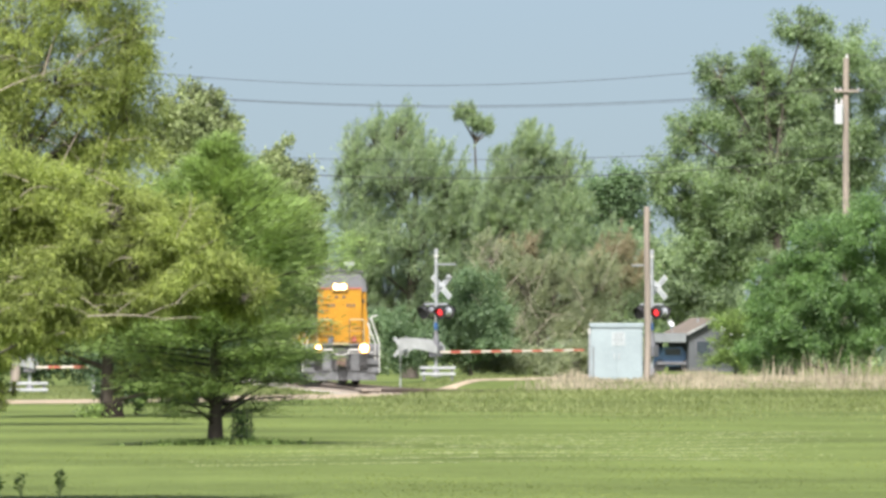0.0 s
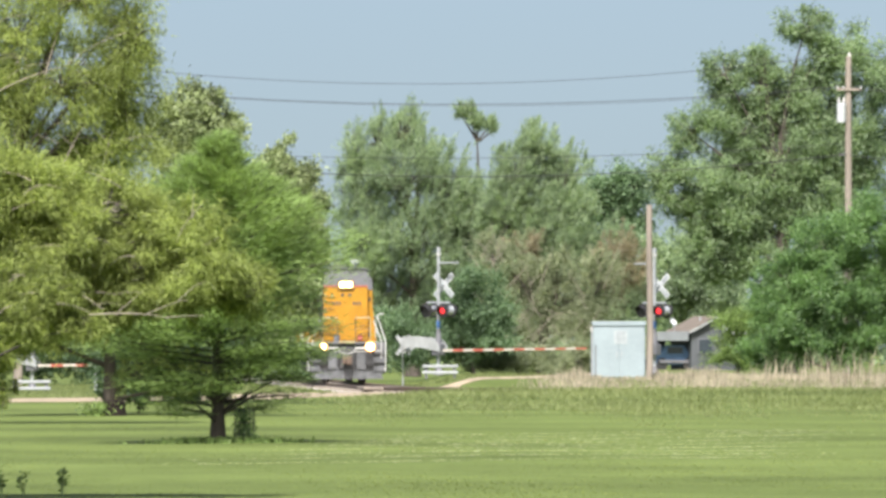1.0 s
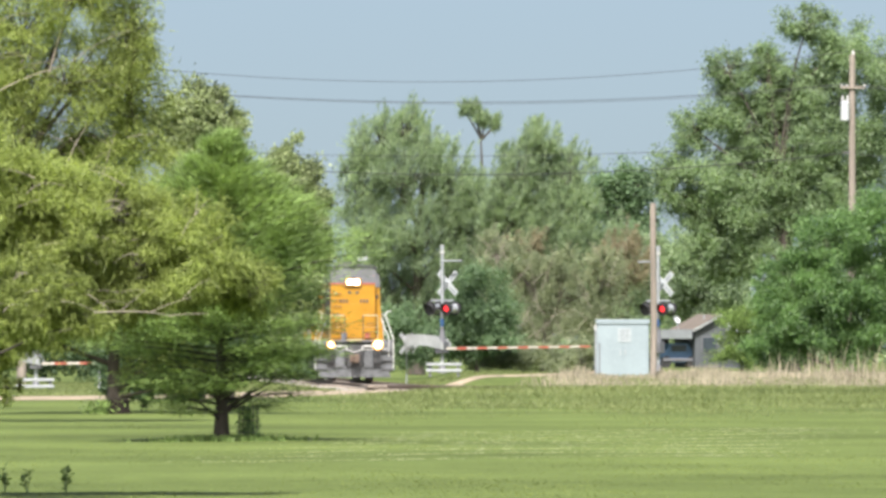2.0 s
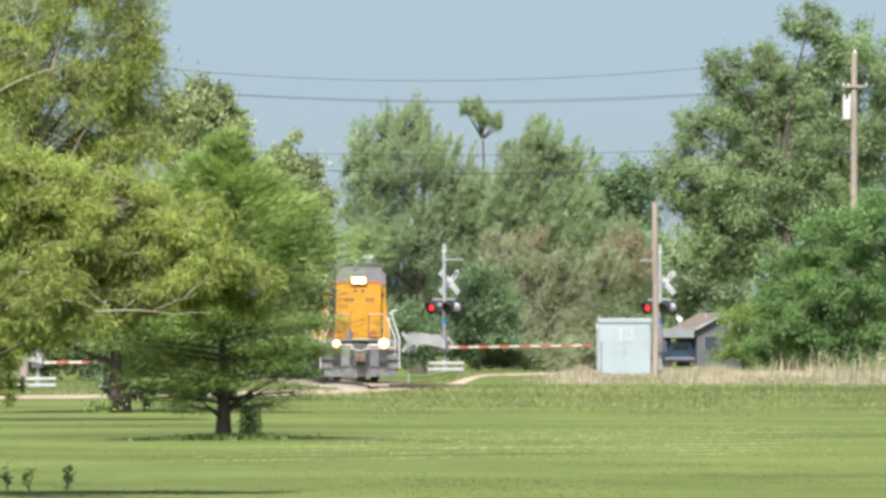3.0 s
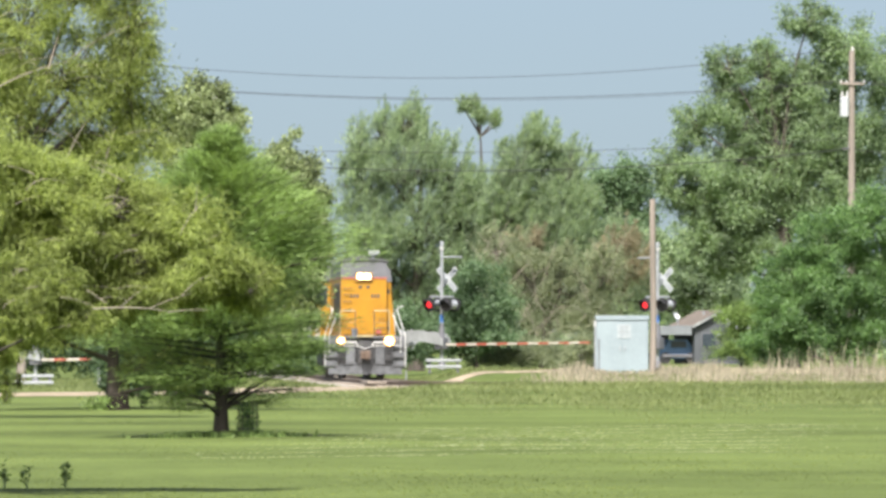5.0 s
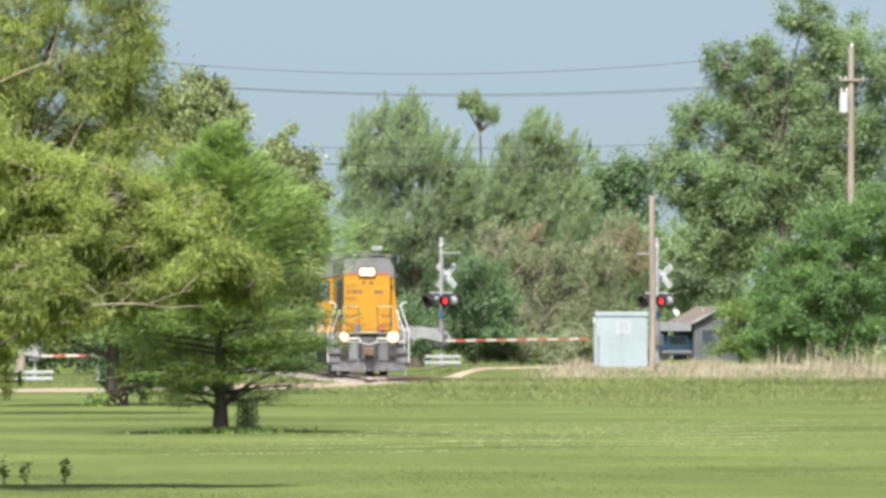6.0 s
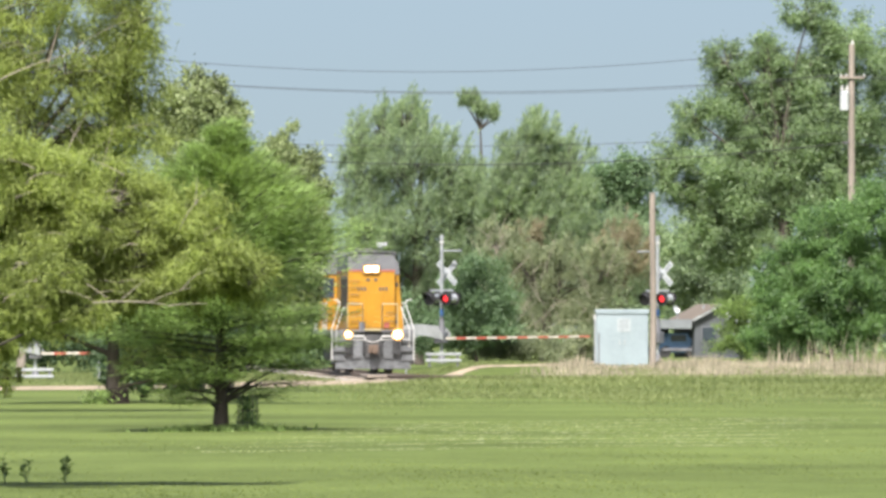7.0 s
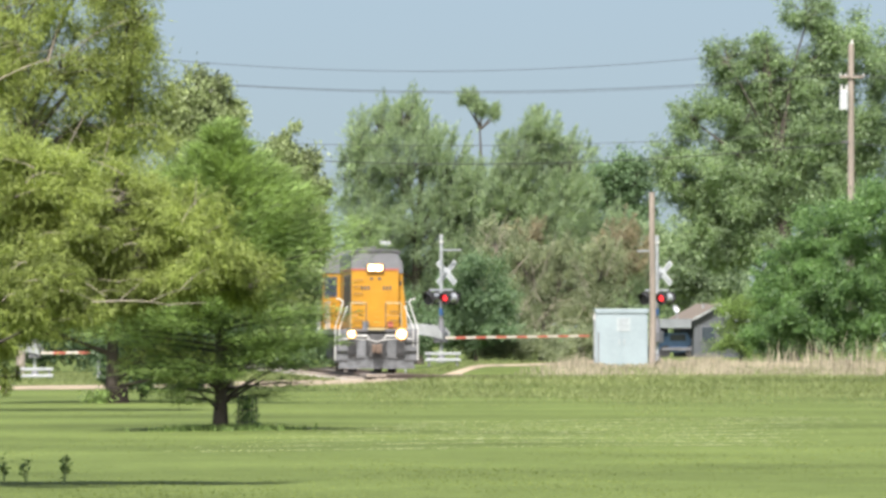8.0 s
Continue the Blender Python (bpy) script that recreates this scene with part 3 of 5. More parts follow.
def make_trees():
    cypress((-3.80, 139, 0), 5.25, ([0.4, 0.65, 1.0, 1.3, 1.7, 2.4, 2.9, 3.4, 3.9, 4.4, 4.9, 5.3], [1.25, 1.5, 1.65, 1.9, 2.38, 2.5, 2.0, 1.40, 0.98, 0.54, 0.22, 0.05]), 84000, 21)
    # The last three boughs are added, mostly hidden, to throw shade on the trunk.
    tree("shaded_locust_tree", "leafy green locust tree standing in its own shade", (-7.90, 194, -0.06), [(0.86, 3.83, 2.02, 1.41), (-1.29, 3.56, 1.62, 1.48), (-1.83, 5.18, 1.48, 1.21), (2.48, 3.96, 1.48, 1.35), (0.19, 5.18, 1.62, 1.08), (-1.7, 2.08, 1.21, 0.81), (-0.08, 2.35, 1.48, 0.67), (3.29, 3.16, 1.08, 1.08), (1.54, 2.62, 1.48, 0.81), (-0.75, 2.15, 1.1, 0.42), (1.13, 1.54, 0.95, 0.6), (-2.1, 1.9, 0.94, 0.48), (1.94, 1.13, 1.08, 0.61), (0.7, 1.11, 0.74, 0.48), (1.4, 0.8, 0.81, 0.4), (-0.3, 4.6, 1.6, 0.9, -2.2), (-0.2, 3.4, 1.4, 0.7, -1.4), (1.6, 4.2, 1.3, 0.8, -2.0)],
         n=52000, leaf=(0.19, 0.035), mat=LEAF_FINE, trunk=0.17, droop=0.5, seed=1, sway=1.0, clump=0.28)
    tree("honey_locust_tree", "tall feathery light green tree in the wind", (-10.20, 172, 0.00), [(2.15, 7.23, 1.55, 1.07), (1.19, 8.3, 1.31, 1.07), (3.46, 7.23, 0.84, 1.31), (0.12, 6.87, 1.19, 1.79), (3.11, 5.91, 1.31, 0.96), (1.55, 5.67, 1.43, 0.96), (3.58, 8.3, 0.72, 0.84), (2.39, 9.14, 1.31, 0.96)],
         n=42000, leaf=(0.20, 0.03), mat=LEAF_FINE, trunk=0.2, droop=0.6, seed=2, sway=0.9, clump=0.26, twigs=40, extra=[(0.8, 6.9, 2.4, 7.5, -1.1, 0.017), (2.2, 7.4, 3.6, 8.2, -1.0, 0.013), (1.9, 7.3, 2.2, 8.3, -1.1, 0.017), (2.2, 5.2, 2.7, 6.2, -1.2, 0.014), (3.0, 5.0, 3.3, 6.1, -1.0, 0.012)])
    tree("locust_tree", "bright feathery green locust tree with drooping boughs", (-5.65, 89, -0.06), [(0.68, 2.66, 0.43, 0.56), (0.43, 3.46, 0.56, 0.74), (0.62, 1.85, 0.43, 0.49), (0.86, 1.66, 0.22, 0.28), (0.86, 1.16, 0.03, 0.20), (0.74, 1.30, 0.05, 0.16), (1.0, 1.22, 0.02, 0.12), (1.17, 3.27, 0.62, 0.53), (1.36, 2.56, 0.68, 0.56), (1.98, 3.18, 0.59, 0.46), (2.29, 2.66, 0.74, 0.56), (2.97, 2.59, 0.59, 0.46), (3.46, 2.28, 0.41, 0.32), (2.78, 2.22, 0.59, 0.26), (1.92, 2.13, 0.68, 0.25), (1.17, 2.01, 0.56, 0.28), (1.73, 2.84, 0.49, 0.43), (2.72, 2.96, 0.37, 0.31), (0.93, 2.28, 0.37, 0.28, -1.6), (1.39, 2.22, 0.37, 0.25, -1.6), (1.11, 1.94, 0.37, 0.22, -1.8), (1.73, 1.94, 0.31, 0.17, -1.6)],
         n=104000, leaf=(0.12, 0.019), mat=LEAF_FINE, trunk=0.16, droop=0.6, seed=3, sway=0.9, clump=0.25, limb=0.12, twigs=34, extra=[(1.9, 2.0, 2.74, 1.96, -1.9, 0.0075), (2.70, 1.965, 3.12, 1.99, -1.9, 0.005), (1.83, 2.2, 2.03, 2.06, -1.9, 0.005), (2.5, 2.0, 2.95, 2.16, -1.9, 0.0045), (2.2, 2.03, 2.45, 2.24, -1.9, 0.004), (2.85, 2.14, 3.15, 2.36, -1.9, 0.004), (1.55, 2.12, 1.92, 2.01, -1.9, 0.006), (2.78, 2.78, 2.95, 3.08, -0.6, 0.006), (2.95, 3.06, 2.97, 3.36, -0.6, 0.005), (2.95, 3.06, 3.12, 3.25, -0.6, 0.004)])
    # Added bush whose very dark leaf colour stands in for shade under the canopy.
    tree("shade_bush", "bush under the locust tree, shade painted into its dark leaves", (-7.45, 201, -0.06), [(-0.39, 1.33, 0.56, 0.7), (0.21, 1.12, 0.63, 0.67), (0.98, 0.84, 0.63, 0.53), (0.0, 0.56, 0.56, 0.31), (1.54, 0.98, 0.56, 0.56), (-1.12, 1.53, 0.42, 0.42), (0.7, 1.53, 0.84, 0.63), (1.81, 1.53, 0.63, 0.56), (-0.7, 0.98, 0.56, 0.56), (1.26, 1.95, 0.84, 0.63), (-0.14, 1.95, 0.84, 0.63)],
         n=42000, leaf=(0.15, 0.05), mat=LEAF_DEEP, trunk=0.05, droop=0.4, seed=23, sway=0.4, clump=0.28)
    tree("poplar_tree", "poplar tree with pale fluttering leaves", (-7.23, 240, 0.00), [(-0.35, 8.75, 0.75, 0.55), (0.30, 8.80, 0.70, 0.50), (0.75, 8.35, 0.55, 0.55), (1.00, 7.80, 0.42, 0.50), (-0.75, 8.15, 0.70, 0.70), (0.15, 8.05, 0.75, 0.65), (-0.33, 7.15, 0.95, 0.85), (0.55, 7.05, 0.75, 0.75), (0.0, 5.5, 1.33, 1.33), (0.17, 3.62, 1.5, 1.0)],
         n=30000, leaf=(0.13, 0.09), mat=LEAF_PALE, trunk=0.16, droop=0.2, seed=4, sway=0.8, clump=0.33)
    tree("poplar_tree", "poplar tree with pale silvery green leaves", (-6.29, 236, 0.00), [(1.72, 6.86, 0.59, 0.79), (2.18, 5.88, 0.69, 0.95), (2.51, 4.89, 0.56, 0.82), (1.64, 5.22, 0.98, 1.15), (2.05, 3.91, 0.72, 0.9), (1.64, 2.6, 0.95, 0.98)],
         n=36000, leaf=(0.13, 0.09), mat=LEAF_PALE, trunk=0.17, droop=0.2, seed=5, sway=0.8, clump=0.33)
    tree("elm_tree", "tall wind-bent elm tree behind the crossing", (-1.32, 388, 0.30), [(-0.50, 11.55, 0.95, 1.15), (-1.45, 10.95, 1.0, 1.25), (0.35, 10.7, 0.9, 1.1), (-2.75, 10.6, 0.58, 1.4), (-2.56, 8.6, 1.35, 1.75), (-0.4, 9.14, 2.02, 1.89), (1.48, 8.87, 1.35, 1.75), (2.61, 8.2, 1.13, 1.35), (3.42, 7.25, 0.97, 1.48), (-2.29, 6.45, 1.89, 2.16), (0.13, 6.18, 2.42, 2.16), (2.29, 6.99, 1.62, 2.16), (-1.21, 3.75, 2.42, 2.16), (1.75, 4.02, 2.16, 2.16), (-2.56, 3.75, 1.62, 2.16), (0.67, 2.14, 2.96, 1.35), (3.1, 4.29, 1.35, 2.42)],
         n=84000, leaf=(0.34, 0.045), mat=LEAF_HAZED, trunk=0.3, droop=-0.9, seed=6, sway=0.5, clump=0.20, plume=0.85)
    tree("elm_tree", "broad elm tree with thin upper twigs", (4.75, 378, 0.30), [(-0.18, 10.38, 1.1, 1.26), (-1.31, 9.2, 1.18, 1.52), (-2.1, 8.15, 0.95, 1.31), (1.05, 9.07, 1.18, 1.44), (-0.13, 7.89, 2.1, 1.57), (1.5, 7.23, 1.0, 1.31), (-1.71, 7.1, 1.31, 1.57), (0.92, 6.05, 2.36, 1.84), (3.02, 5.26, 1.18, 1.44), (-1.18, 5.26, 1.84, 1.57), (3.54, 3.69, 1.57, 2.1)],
         n=66000, leaf=(0.34, 0.045), mat=LEAF_HAZED, trunk=0.28, droop=-0.9, seed=7, sway=0.5, clump=0.20, plume=0.85)
    tree("vine_thicket", "brownish thicket of dry twigs and vines", (4.42, 362, 0.30), [(-0.75, 4.34, 1.38, 1.51), (0.75, 3.84, 1.51, 1.76), (-1.26, 2.58, 1.51, 1.26), (0.5, 2.08, 2.01, 1.01), (2.01, 2.33, 1.51, 1.26), (2.51, 4.09, 1.01, 1.51), (-2.01, 5.35, 1.01, 1.01)],
         n=40000, leaf=(0.22, 0.045), mat=LEAF_OLIVE, trunk=0.12, droop=0.2, seed=8, sway=0.3, clump=0.33, plume=0.8, twigs=44, twig=0.013)
    tree("dry_thicket", "tan thicket of dry leafless twigs", (7.78, 366, 0.30), [(-0.13, 5.52, 0.97, 1.07), (0.56, 4.5, 0.86, 1.22), (-0.38, 4.12, 0.76, 1.27), (-3.94, 5.65, 1.02, 0.71), (-4.7, 4.76, 0.86, 1.02)],
         n=12000, leaf=(0.24, 0.04), mat=TWIG_DRY, trunk=0.1, droop=0.1, seed=18, sway=0.3, clump=0.33, plume=1.0, twigs=16, twig=0.012)
    tree("bush", "dense dark green bush beside the crossing", (1.46, 345, 0.40), [(-0.12, 3.38, 1.2, 1.08), (0.6, 2.42, 1.08, 1.2), (-0.84, 1.94, 1.2, 1.08), (0.12, 1.46, 1.68, 0.72), (-2.52, 1.22, 1.44, 0.84), (-3.47, 1.94, 0.96, 1.2)],
         n=26000, leaf=(0.15, 0.09), mat=LEAF_OAK, trunk=0.08, droop=0.2, seed=9, sway=0.3, clump=0.33)
    tree("brush_bush", "low olive green brush beyond the crossing gate", (4.96, 347, 0.40), [(-3.13, 0.69, 1.08, 0.58), (-1.69, 0.55, 1.08, 0.48), (-0.24, 0.69, 1.2, 0.58), (1.2, 0.84, 1.08, 0.67), (2.53, 0.69, 0.96, 0.58), (3.37, 0.98, 0.72, 0.87)],
         n=20000, leaf=(0.17, 0.06), mat=LEAF_OLIVE, trunk=0.05, droop=-0.3, seed=41, sway=0.2, clump=0.33)
    tree("slender_tree", "slender tree with a small crown on a bare trunk", (2.29, 452, 0.00), [(-1.25, 14.65, 0.38, 0.30), (-0.75, 14.7, 0.38, 0.35), (-0.5, 14.2, 0.42, 0.42), (-0.15, 13.9, 0.30, 0.35), (0.45, 13.9, 0.28, 0.38), (0.55, 13.7, 0.15, 0.30)],
         n=2000, leaf=(0.42, 0.07), mat=LEAF_HAZED, trunk=0.22, droop=-0.5, seed=10, sway=0.5, clump=0.38, plume=1.3, cap=0.9, fork=0.98)
    tree("oak_tree", "distant dark green round-crowned tree", (10.53, 480, 0.00), [(-0.5, 11.2, 1.4, 1.2), (0.67, 10.7, 1.27, 1.4), (-0.93, 9.8, 1.67, 1.5), (1.0, 9.3, 1.2, 1.53), (0.0, 7.3, 2.33, 2.0), (0.0, 4.63, 2.67, 2.0)],
         n=20000, leaf=(0.24, 0.16), mat=LEAF_OAK, trunk=0.25, droop=0.1, seed=11, sway=0.2, clump=0.36)
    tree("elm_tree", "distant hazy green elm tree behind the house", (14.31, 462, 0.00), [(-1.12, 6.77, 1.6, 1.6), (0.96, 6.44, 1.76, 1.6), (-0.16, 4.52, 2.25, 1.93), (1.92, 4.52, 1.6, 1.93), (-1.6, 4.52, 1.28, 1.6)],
         n=30000, leaf=(0.22, 0.12), mat=LEAF_HAZED, trunk=0.2, droop=0.0, seed=20, sway=0.3, clump=0.3)
    tree("pecan_tree", "large open-crowned green tree behind the utility pole", (14.97, 350, 0.20), [(0.61, 15.16, 1.09, 0.97), (1.94, 14.31, 1.34, 1.22), (-2.8, 13.21, 1.02, 0.87), (-1.22, 12.6, 1.22, 1.09), (-4.13, 10.78, 1.09, 0.97), (-2.19, 10.66, 1.46, 1.09), (-0.24, 10.9, 1.46, 1.46), (3.4, 13.09, 1.46, 1.46), (-4.98, 8.96, 1.02, 1.09), (-5.47, 8.23, 0.61, 0.97), (-3.16, 8.72, 1.46, 1.22), (-1.22, 8.47, 1.46, 1.22), (1.22, 11.39, 1.7, 1.7), (3.4, 10.17, 1.46, 1.7), (1.46, 8.47, 1.7, 1.46), (-4.13, 7.26, 1.09, 0.97), (-2.19, 6.77, 1.7, 1.22), (0.0, 6.53, 1.94, 1.22), (2.92, 7.74, 1.7, 1.46), (-2.67, 5.07, 1.22, 1.22), (-3.89, 5.31, 0.97, 1.22), (-3.52, 7.14, 1.26, 1.22), (-1.82, 7.62, 1.46, 1.22), (-1.7, 5.56, 1.46, 1.22), (-0.85, 9.69, 1.46, 1.22, 1.5), (-1.94, 9.45, 1.46, 1.22, 2), (0.0, 8.72, 1.7, 1.46, 2), (-2.43, 11.88, 1.09, 0.97, 1), (0.73, 12.6, 1.22, 1.02), (0.97, 10.17, 1.46, 1.34, -1), (-0.12, 12.12, 1.09, 0.97), (-1.17, 13.63, 0.87, 0.68)],
         n=126000, leaf=(0.165, 0.096), mat=LEAF_DARK, trunk=0.34, droop=0.3, seed=12, sway=0.6, clump=0.3, limb=0.22)
    tree("large_bush", "large dense green bush at the field edge", (14.86, 312, 0.20), [(0.0, 5.1, 1.52, 1.08), (1.52, 5.75, 1.52, 1.3), (-1.3, 4.02, 1.3, 0.97), (0.65, 3.59, 1.73, 1.19), (-2.17, 2.5, 1.19, 1.08), (-0.65, 2.07, 1.52, 1.08), (1.3, 1.86, 1.73, 1.3), (-2.5, 1.3, 0.85, 0.8), (-1.52, 1.21, 1.3, 0.76), (2.38, 3.81, 1.3, 1.52), (-2.38, 3.81, 0.65, 0.65)],
         n=76000, leaf=(0.135, 0.078), mat=LEAF_BUSH, trunk=0.1, droop=0.3, seed=13, sway=0.5, clump=0.26)
    shrub = tree("shrub", "loose light green shrub with a few white blossoms", (11.62, 318, 0.30), [(0.0, 1.76, 0.85, 0.9), (-0.5, 1.1, 0.65, 0.65), (0.6, 1.0, 0.9, 0.65), (0.45, 2.3, 0.6, 0.55)],
         n=11000, leaf=(0.14, 0.06), mat=LEAF_CYPRESS, trunk=0.04, droop=-0.3, seed=14, sway=0.6, clump=0.36)
    rng = np.random.default_rng(61)
    heads = rng.normal(0, 1, (9, 3)) * np.array([0.55, 0.15, 0.28]) + np.array([-0.2, -0.85, 1.75])
    p = np.repeat(heads, 5, 0) + rng.normal(0, 0.035, (45, 3))
    v, f = leaf_quads(p, rng.normal(0, 1, (45, 3)), 0.055, 0.045, rng)
    tagged(raw("blossom", v, f, [SIGN_WHITE], shrub), kind="stuff")
    far_woods()
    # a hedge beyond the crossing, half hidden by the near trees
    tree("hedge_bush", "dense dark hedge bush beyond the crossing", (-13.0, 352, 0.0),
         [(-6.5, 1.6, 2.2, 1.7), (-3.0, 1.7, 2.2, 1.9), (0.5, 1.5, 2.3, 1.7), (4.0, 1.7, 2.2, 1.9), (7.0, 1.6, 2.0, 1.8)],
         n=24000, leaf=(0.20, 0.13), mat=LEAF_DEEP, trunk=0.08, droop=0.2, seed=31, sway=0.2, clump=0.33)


# ---- locomotive ----
def make_locomotive():
    """A high-nosed diesel engine. Its own space: front coupler face at y = 0, rail top at z = 0, rear towards +y."""
    L = empty("locomotive", Matrix(), "yellow and grey diesel locomotive with lit headlights", "locomotive")
    part("frame", box(B(), (0, 8.9, 1.50), (3.05, 16.4, 0.2), 0.03), GREY, L, "grey underframe and walkway")
    # long hood, which leads, with a slightly rounded grey top
    w, t0, h1 = 0.87, 4.52, 10.6
    nose = part("long_hood", prism(B(), [(-w, 1.6), (w, 1.6), (w, 3.78), (-w, 3.78)], 1.45, h1), YELLOW, L, "yellow long hood")
    cap = [(-w - 0.006, 3.84), (w + 0.006, 3.84), (w + 0.006, t0 - 0.13), (w - 0.06, t0 - 0.06), (w - 0.25, t0 - 0.03), (-w + 0.25, t0 - 0.03), (-w + 0.06, t0 - 0.06), (-w - 0.006, t0 - 0.13)]
    part("hood_top", prism(B(), cap, 1.43, h1), GREY, L, "grey upper hood")
    lip = [(-w - 0.07, t0 - 0.12), (-w + 0.03, t0 - 0.05), (-w + 0.24, t0 - 0.02), (w - 0.24, t0 - 0.02), (w - 0.03, t0 - 0.05), (w + 0.07, t0 - 0.12)]
    lip += [(x, z + 0.045) for x, z in reversed(lip)]
    part("roof_lip", prism(B(), lip, 1.36, 2.55), GREY, L)
    part("red_stripe", prism(B(), [(-w - 0.012, 3.78), (w + 0.012, 3.78), (w + 0.012, 3.84), (-w - 0.012, 3.84)], 1.425, h1), RED, L, "thin red stripe")
    part("side_duct", prism(B(), [(w, 3.70), (w + 0.16, 3.60), (w + 0.36, 1.62), (w, 1.62)], 1.9, 4.2), YELLOW, L, "yellow sloping air duct")
    for sx in (-1, 1):
        # The grille's brown also paints in the shade on the hood side.
        gr = part("radiator_grille", box(B(), (sx * (w + 0.004), 4.4, 2.9), (0.03, 5.4, 1.45), 0.01), GRILLE, nose, "radiator grille in the brown of the shaded hood side")
        for k in range(9):
            part("grille_slat", box(B(), (sx * (w + 0.024), 4.4, 2.3 + 0.15 * k), (0.02, 5.3, 0.03)), GREY_DARK, gr)
    for z in (3.3, 2.1, 1.9):
        part("duct_louvre", box(B(), (w + 0.09, 1.90, z), (0.10, 0.03, 0.16), 0.005), GREY_DARK, L)
    # cab near the rear and the short nose behind it
    cw, c0, c1 = 1.52, h1, 13.0
    cab = part("cab", prism(B(), [(-cw, 1.6), (cw, 1.6), (cw, 3.74), (-cw, 3.74)], c0, c1), YELLOW, L, "yellow cab")
    part("cab_roof", prism(B(), [(-cw - 0.02, 3.74), (cw + 0.02, 3.74), (cw - 0.02, 4.2), (cw - 0.25, 4.45), (0.5, 4.62), (-0.5, 4.62), (-cw + 0.25, 4.45), (-cw + 0.02, 4.2)], c0 - 0.04, c1 + 0.04), GREY, L, "grey arched cab roof")
    for sx in (-1, 1):
        win = part("cab_window", box(B(), (sx * 1.23, c0 - 0.012, 3.22), (0.42, 0.03, 0.70), 0.01), GLASS, cab)
        part("window_frame", box(B(), (sx * 1.23, c0 - 0.005, 3.22), (0.50, 0.02, 0.78), 0.008), GREY_DARK, win)
        for k in range(2):
            part("side_window", box(B(), (sx * (cw + 0.005), c0 + 0.65 + 1.05 * k, 3.2), (0.03, 0.8, 0.7), 0.01), GLASS, cab)
        for k in range(4):
            part("hood_door", box(B(), (sx * (w + 0.005), 7.6 + 0.7 * k, 2.6), (0.03, 0.64, 1.7), 0.01), YELLOW, nose)
    part("short_nose", prism(B(), [(-0.9, 1.6), (0.9, 1.6), (0.9, 2.75), (0.7, 2.9), (-0.7, 2.9), (-0.9, 2.75)], c1, 15.6), YELLOW, L, "yellow low nose")
    for k in range(3):
        part("radiator_fan", rod(B(), (0, 3.6 + 1.5 * k, t0 - 0.03), (0, 3.6 + 1.5 * k, t0 + 0.10), 0.55, 0.52, 18), GREY_DARK, L)
    part("exhaust_stack", box(B(), (0, 8.6, t0 + 0.05), (0.5, 0.8, 0.3), 0.03), GREY_DARK, L)
    # horn, beacon, aerial
    horn = B()
    for k, (x, ln) in enumerate(((0.30, 0.42), (0.44, 0.34), (0.58, 0.28))):
        rod(horn, (x, 2.9, 4.80), (x, 2.9 - ln, 4.82), 0.03, 0.07, 12)
    box(horn, (0.44, 2.9, 4.72), (0.34, 0.08, 0.07), 0.02)
    rod(horn, (0.44, 2.9, 4.50), (0.44, 2.9, 4.72), 0.04, n=8)
    part("air_horn", horn, SILVER, L, "pale three-chime air horn")
    part("beacon", rod(rod(B(), (0.0, 1.9, 4.48), (0.0, 1.9, 4.60), 0.11, 0.10, 14), (0, 1.9, 4.6), (0, 1.9, 4.68), 0.08, 0.03, 14), GREY_DARK, L)
    # headlights
    hl = part("headlight", box(B(), (0, 1.40, 3.87), (0.66, 0.10, 0.34), 0.05), GREY_DARK, L)
    part("reflector", box(B(), (0, 1.352, 3.87), (0.56, 0.03, 0.25), 0.012), REFLECTOR_HALO, hl, "reflector disc with the lamp's orange halo painted as glow")
    for x in (-0.135, 0.135):
        part("lamp_glass", rod(B(), (x, 1.336, 3.87), (x, 1.31, 3.87), 0.095, 0.10, 20), HEADLIGHT, hl, "bright warm lamp")
    # No third lamp: a glowing block added to merge the glare of the two.
    part("lamp_glass", box(B(), (0, 1.326, 3.87), (0.27, 0.016, 0.13), 0.006), HEADLIGHT, hl, "bright warm lamp")
    for x, r in ((-0.92, 0.090), (0.92, 0.130)):
        d = part("ditch_light", rod(B(), (x, 0.52, 1.42), (x, 0.34, 1.42), 0.13, 0.17, 18), GREY_DARK, L)
        part("lamp_glass", rod(B(), (x, 0.335, 1.42), (x, 0.315, 1.42), r - 0.005, r, 20), HEADLIGHT, d, "bright warm lamp")
        # Wider than the lamp, so that its glow paints the halo.
        part("reflector", rod(B(), (x, 0.345, 1.42), (x, 0.330, 1.42), r + 0.07, r + 0.075, 20), REFLECTOR_HALO, d, "reflector disc with the lamp's orange halo painted as glow")
    # panel lines, latches and lettering bars on the nose
    part("nose_door", box(B(), (0.12, 1.437, 2.35), (0.62, 0.03, 1.35), 0.012), YELLOW, nose)
    for z in (3.42, 3.18, 2.92, 2.60, 2.25, 1.92):
        part("grab_iron", pipe(B(), [(-0.78, 1.45, z), (-0.78, 1.38, z), (-0.46, 1.38, z), (-0.46, 1.45, z)], 0.012, 6), GREY_DARK, nose)
        if z < 2.4:
            part("grab_iron", pipe(B(), [(0.55, 1.45, z), (0.55, 1.38, z), (0.82, 1.38, z), (0.82, 1.45, z)], 0.012, 6), GREY_DARK, nose)
    for x in (-0.13, 0.16):
        part("emblem", box(B(), (x, 1.442, 3.47), (0.12, 0.02, 0.10), 0.004), GREY_DARK, nose, "small dark emblem bar")
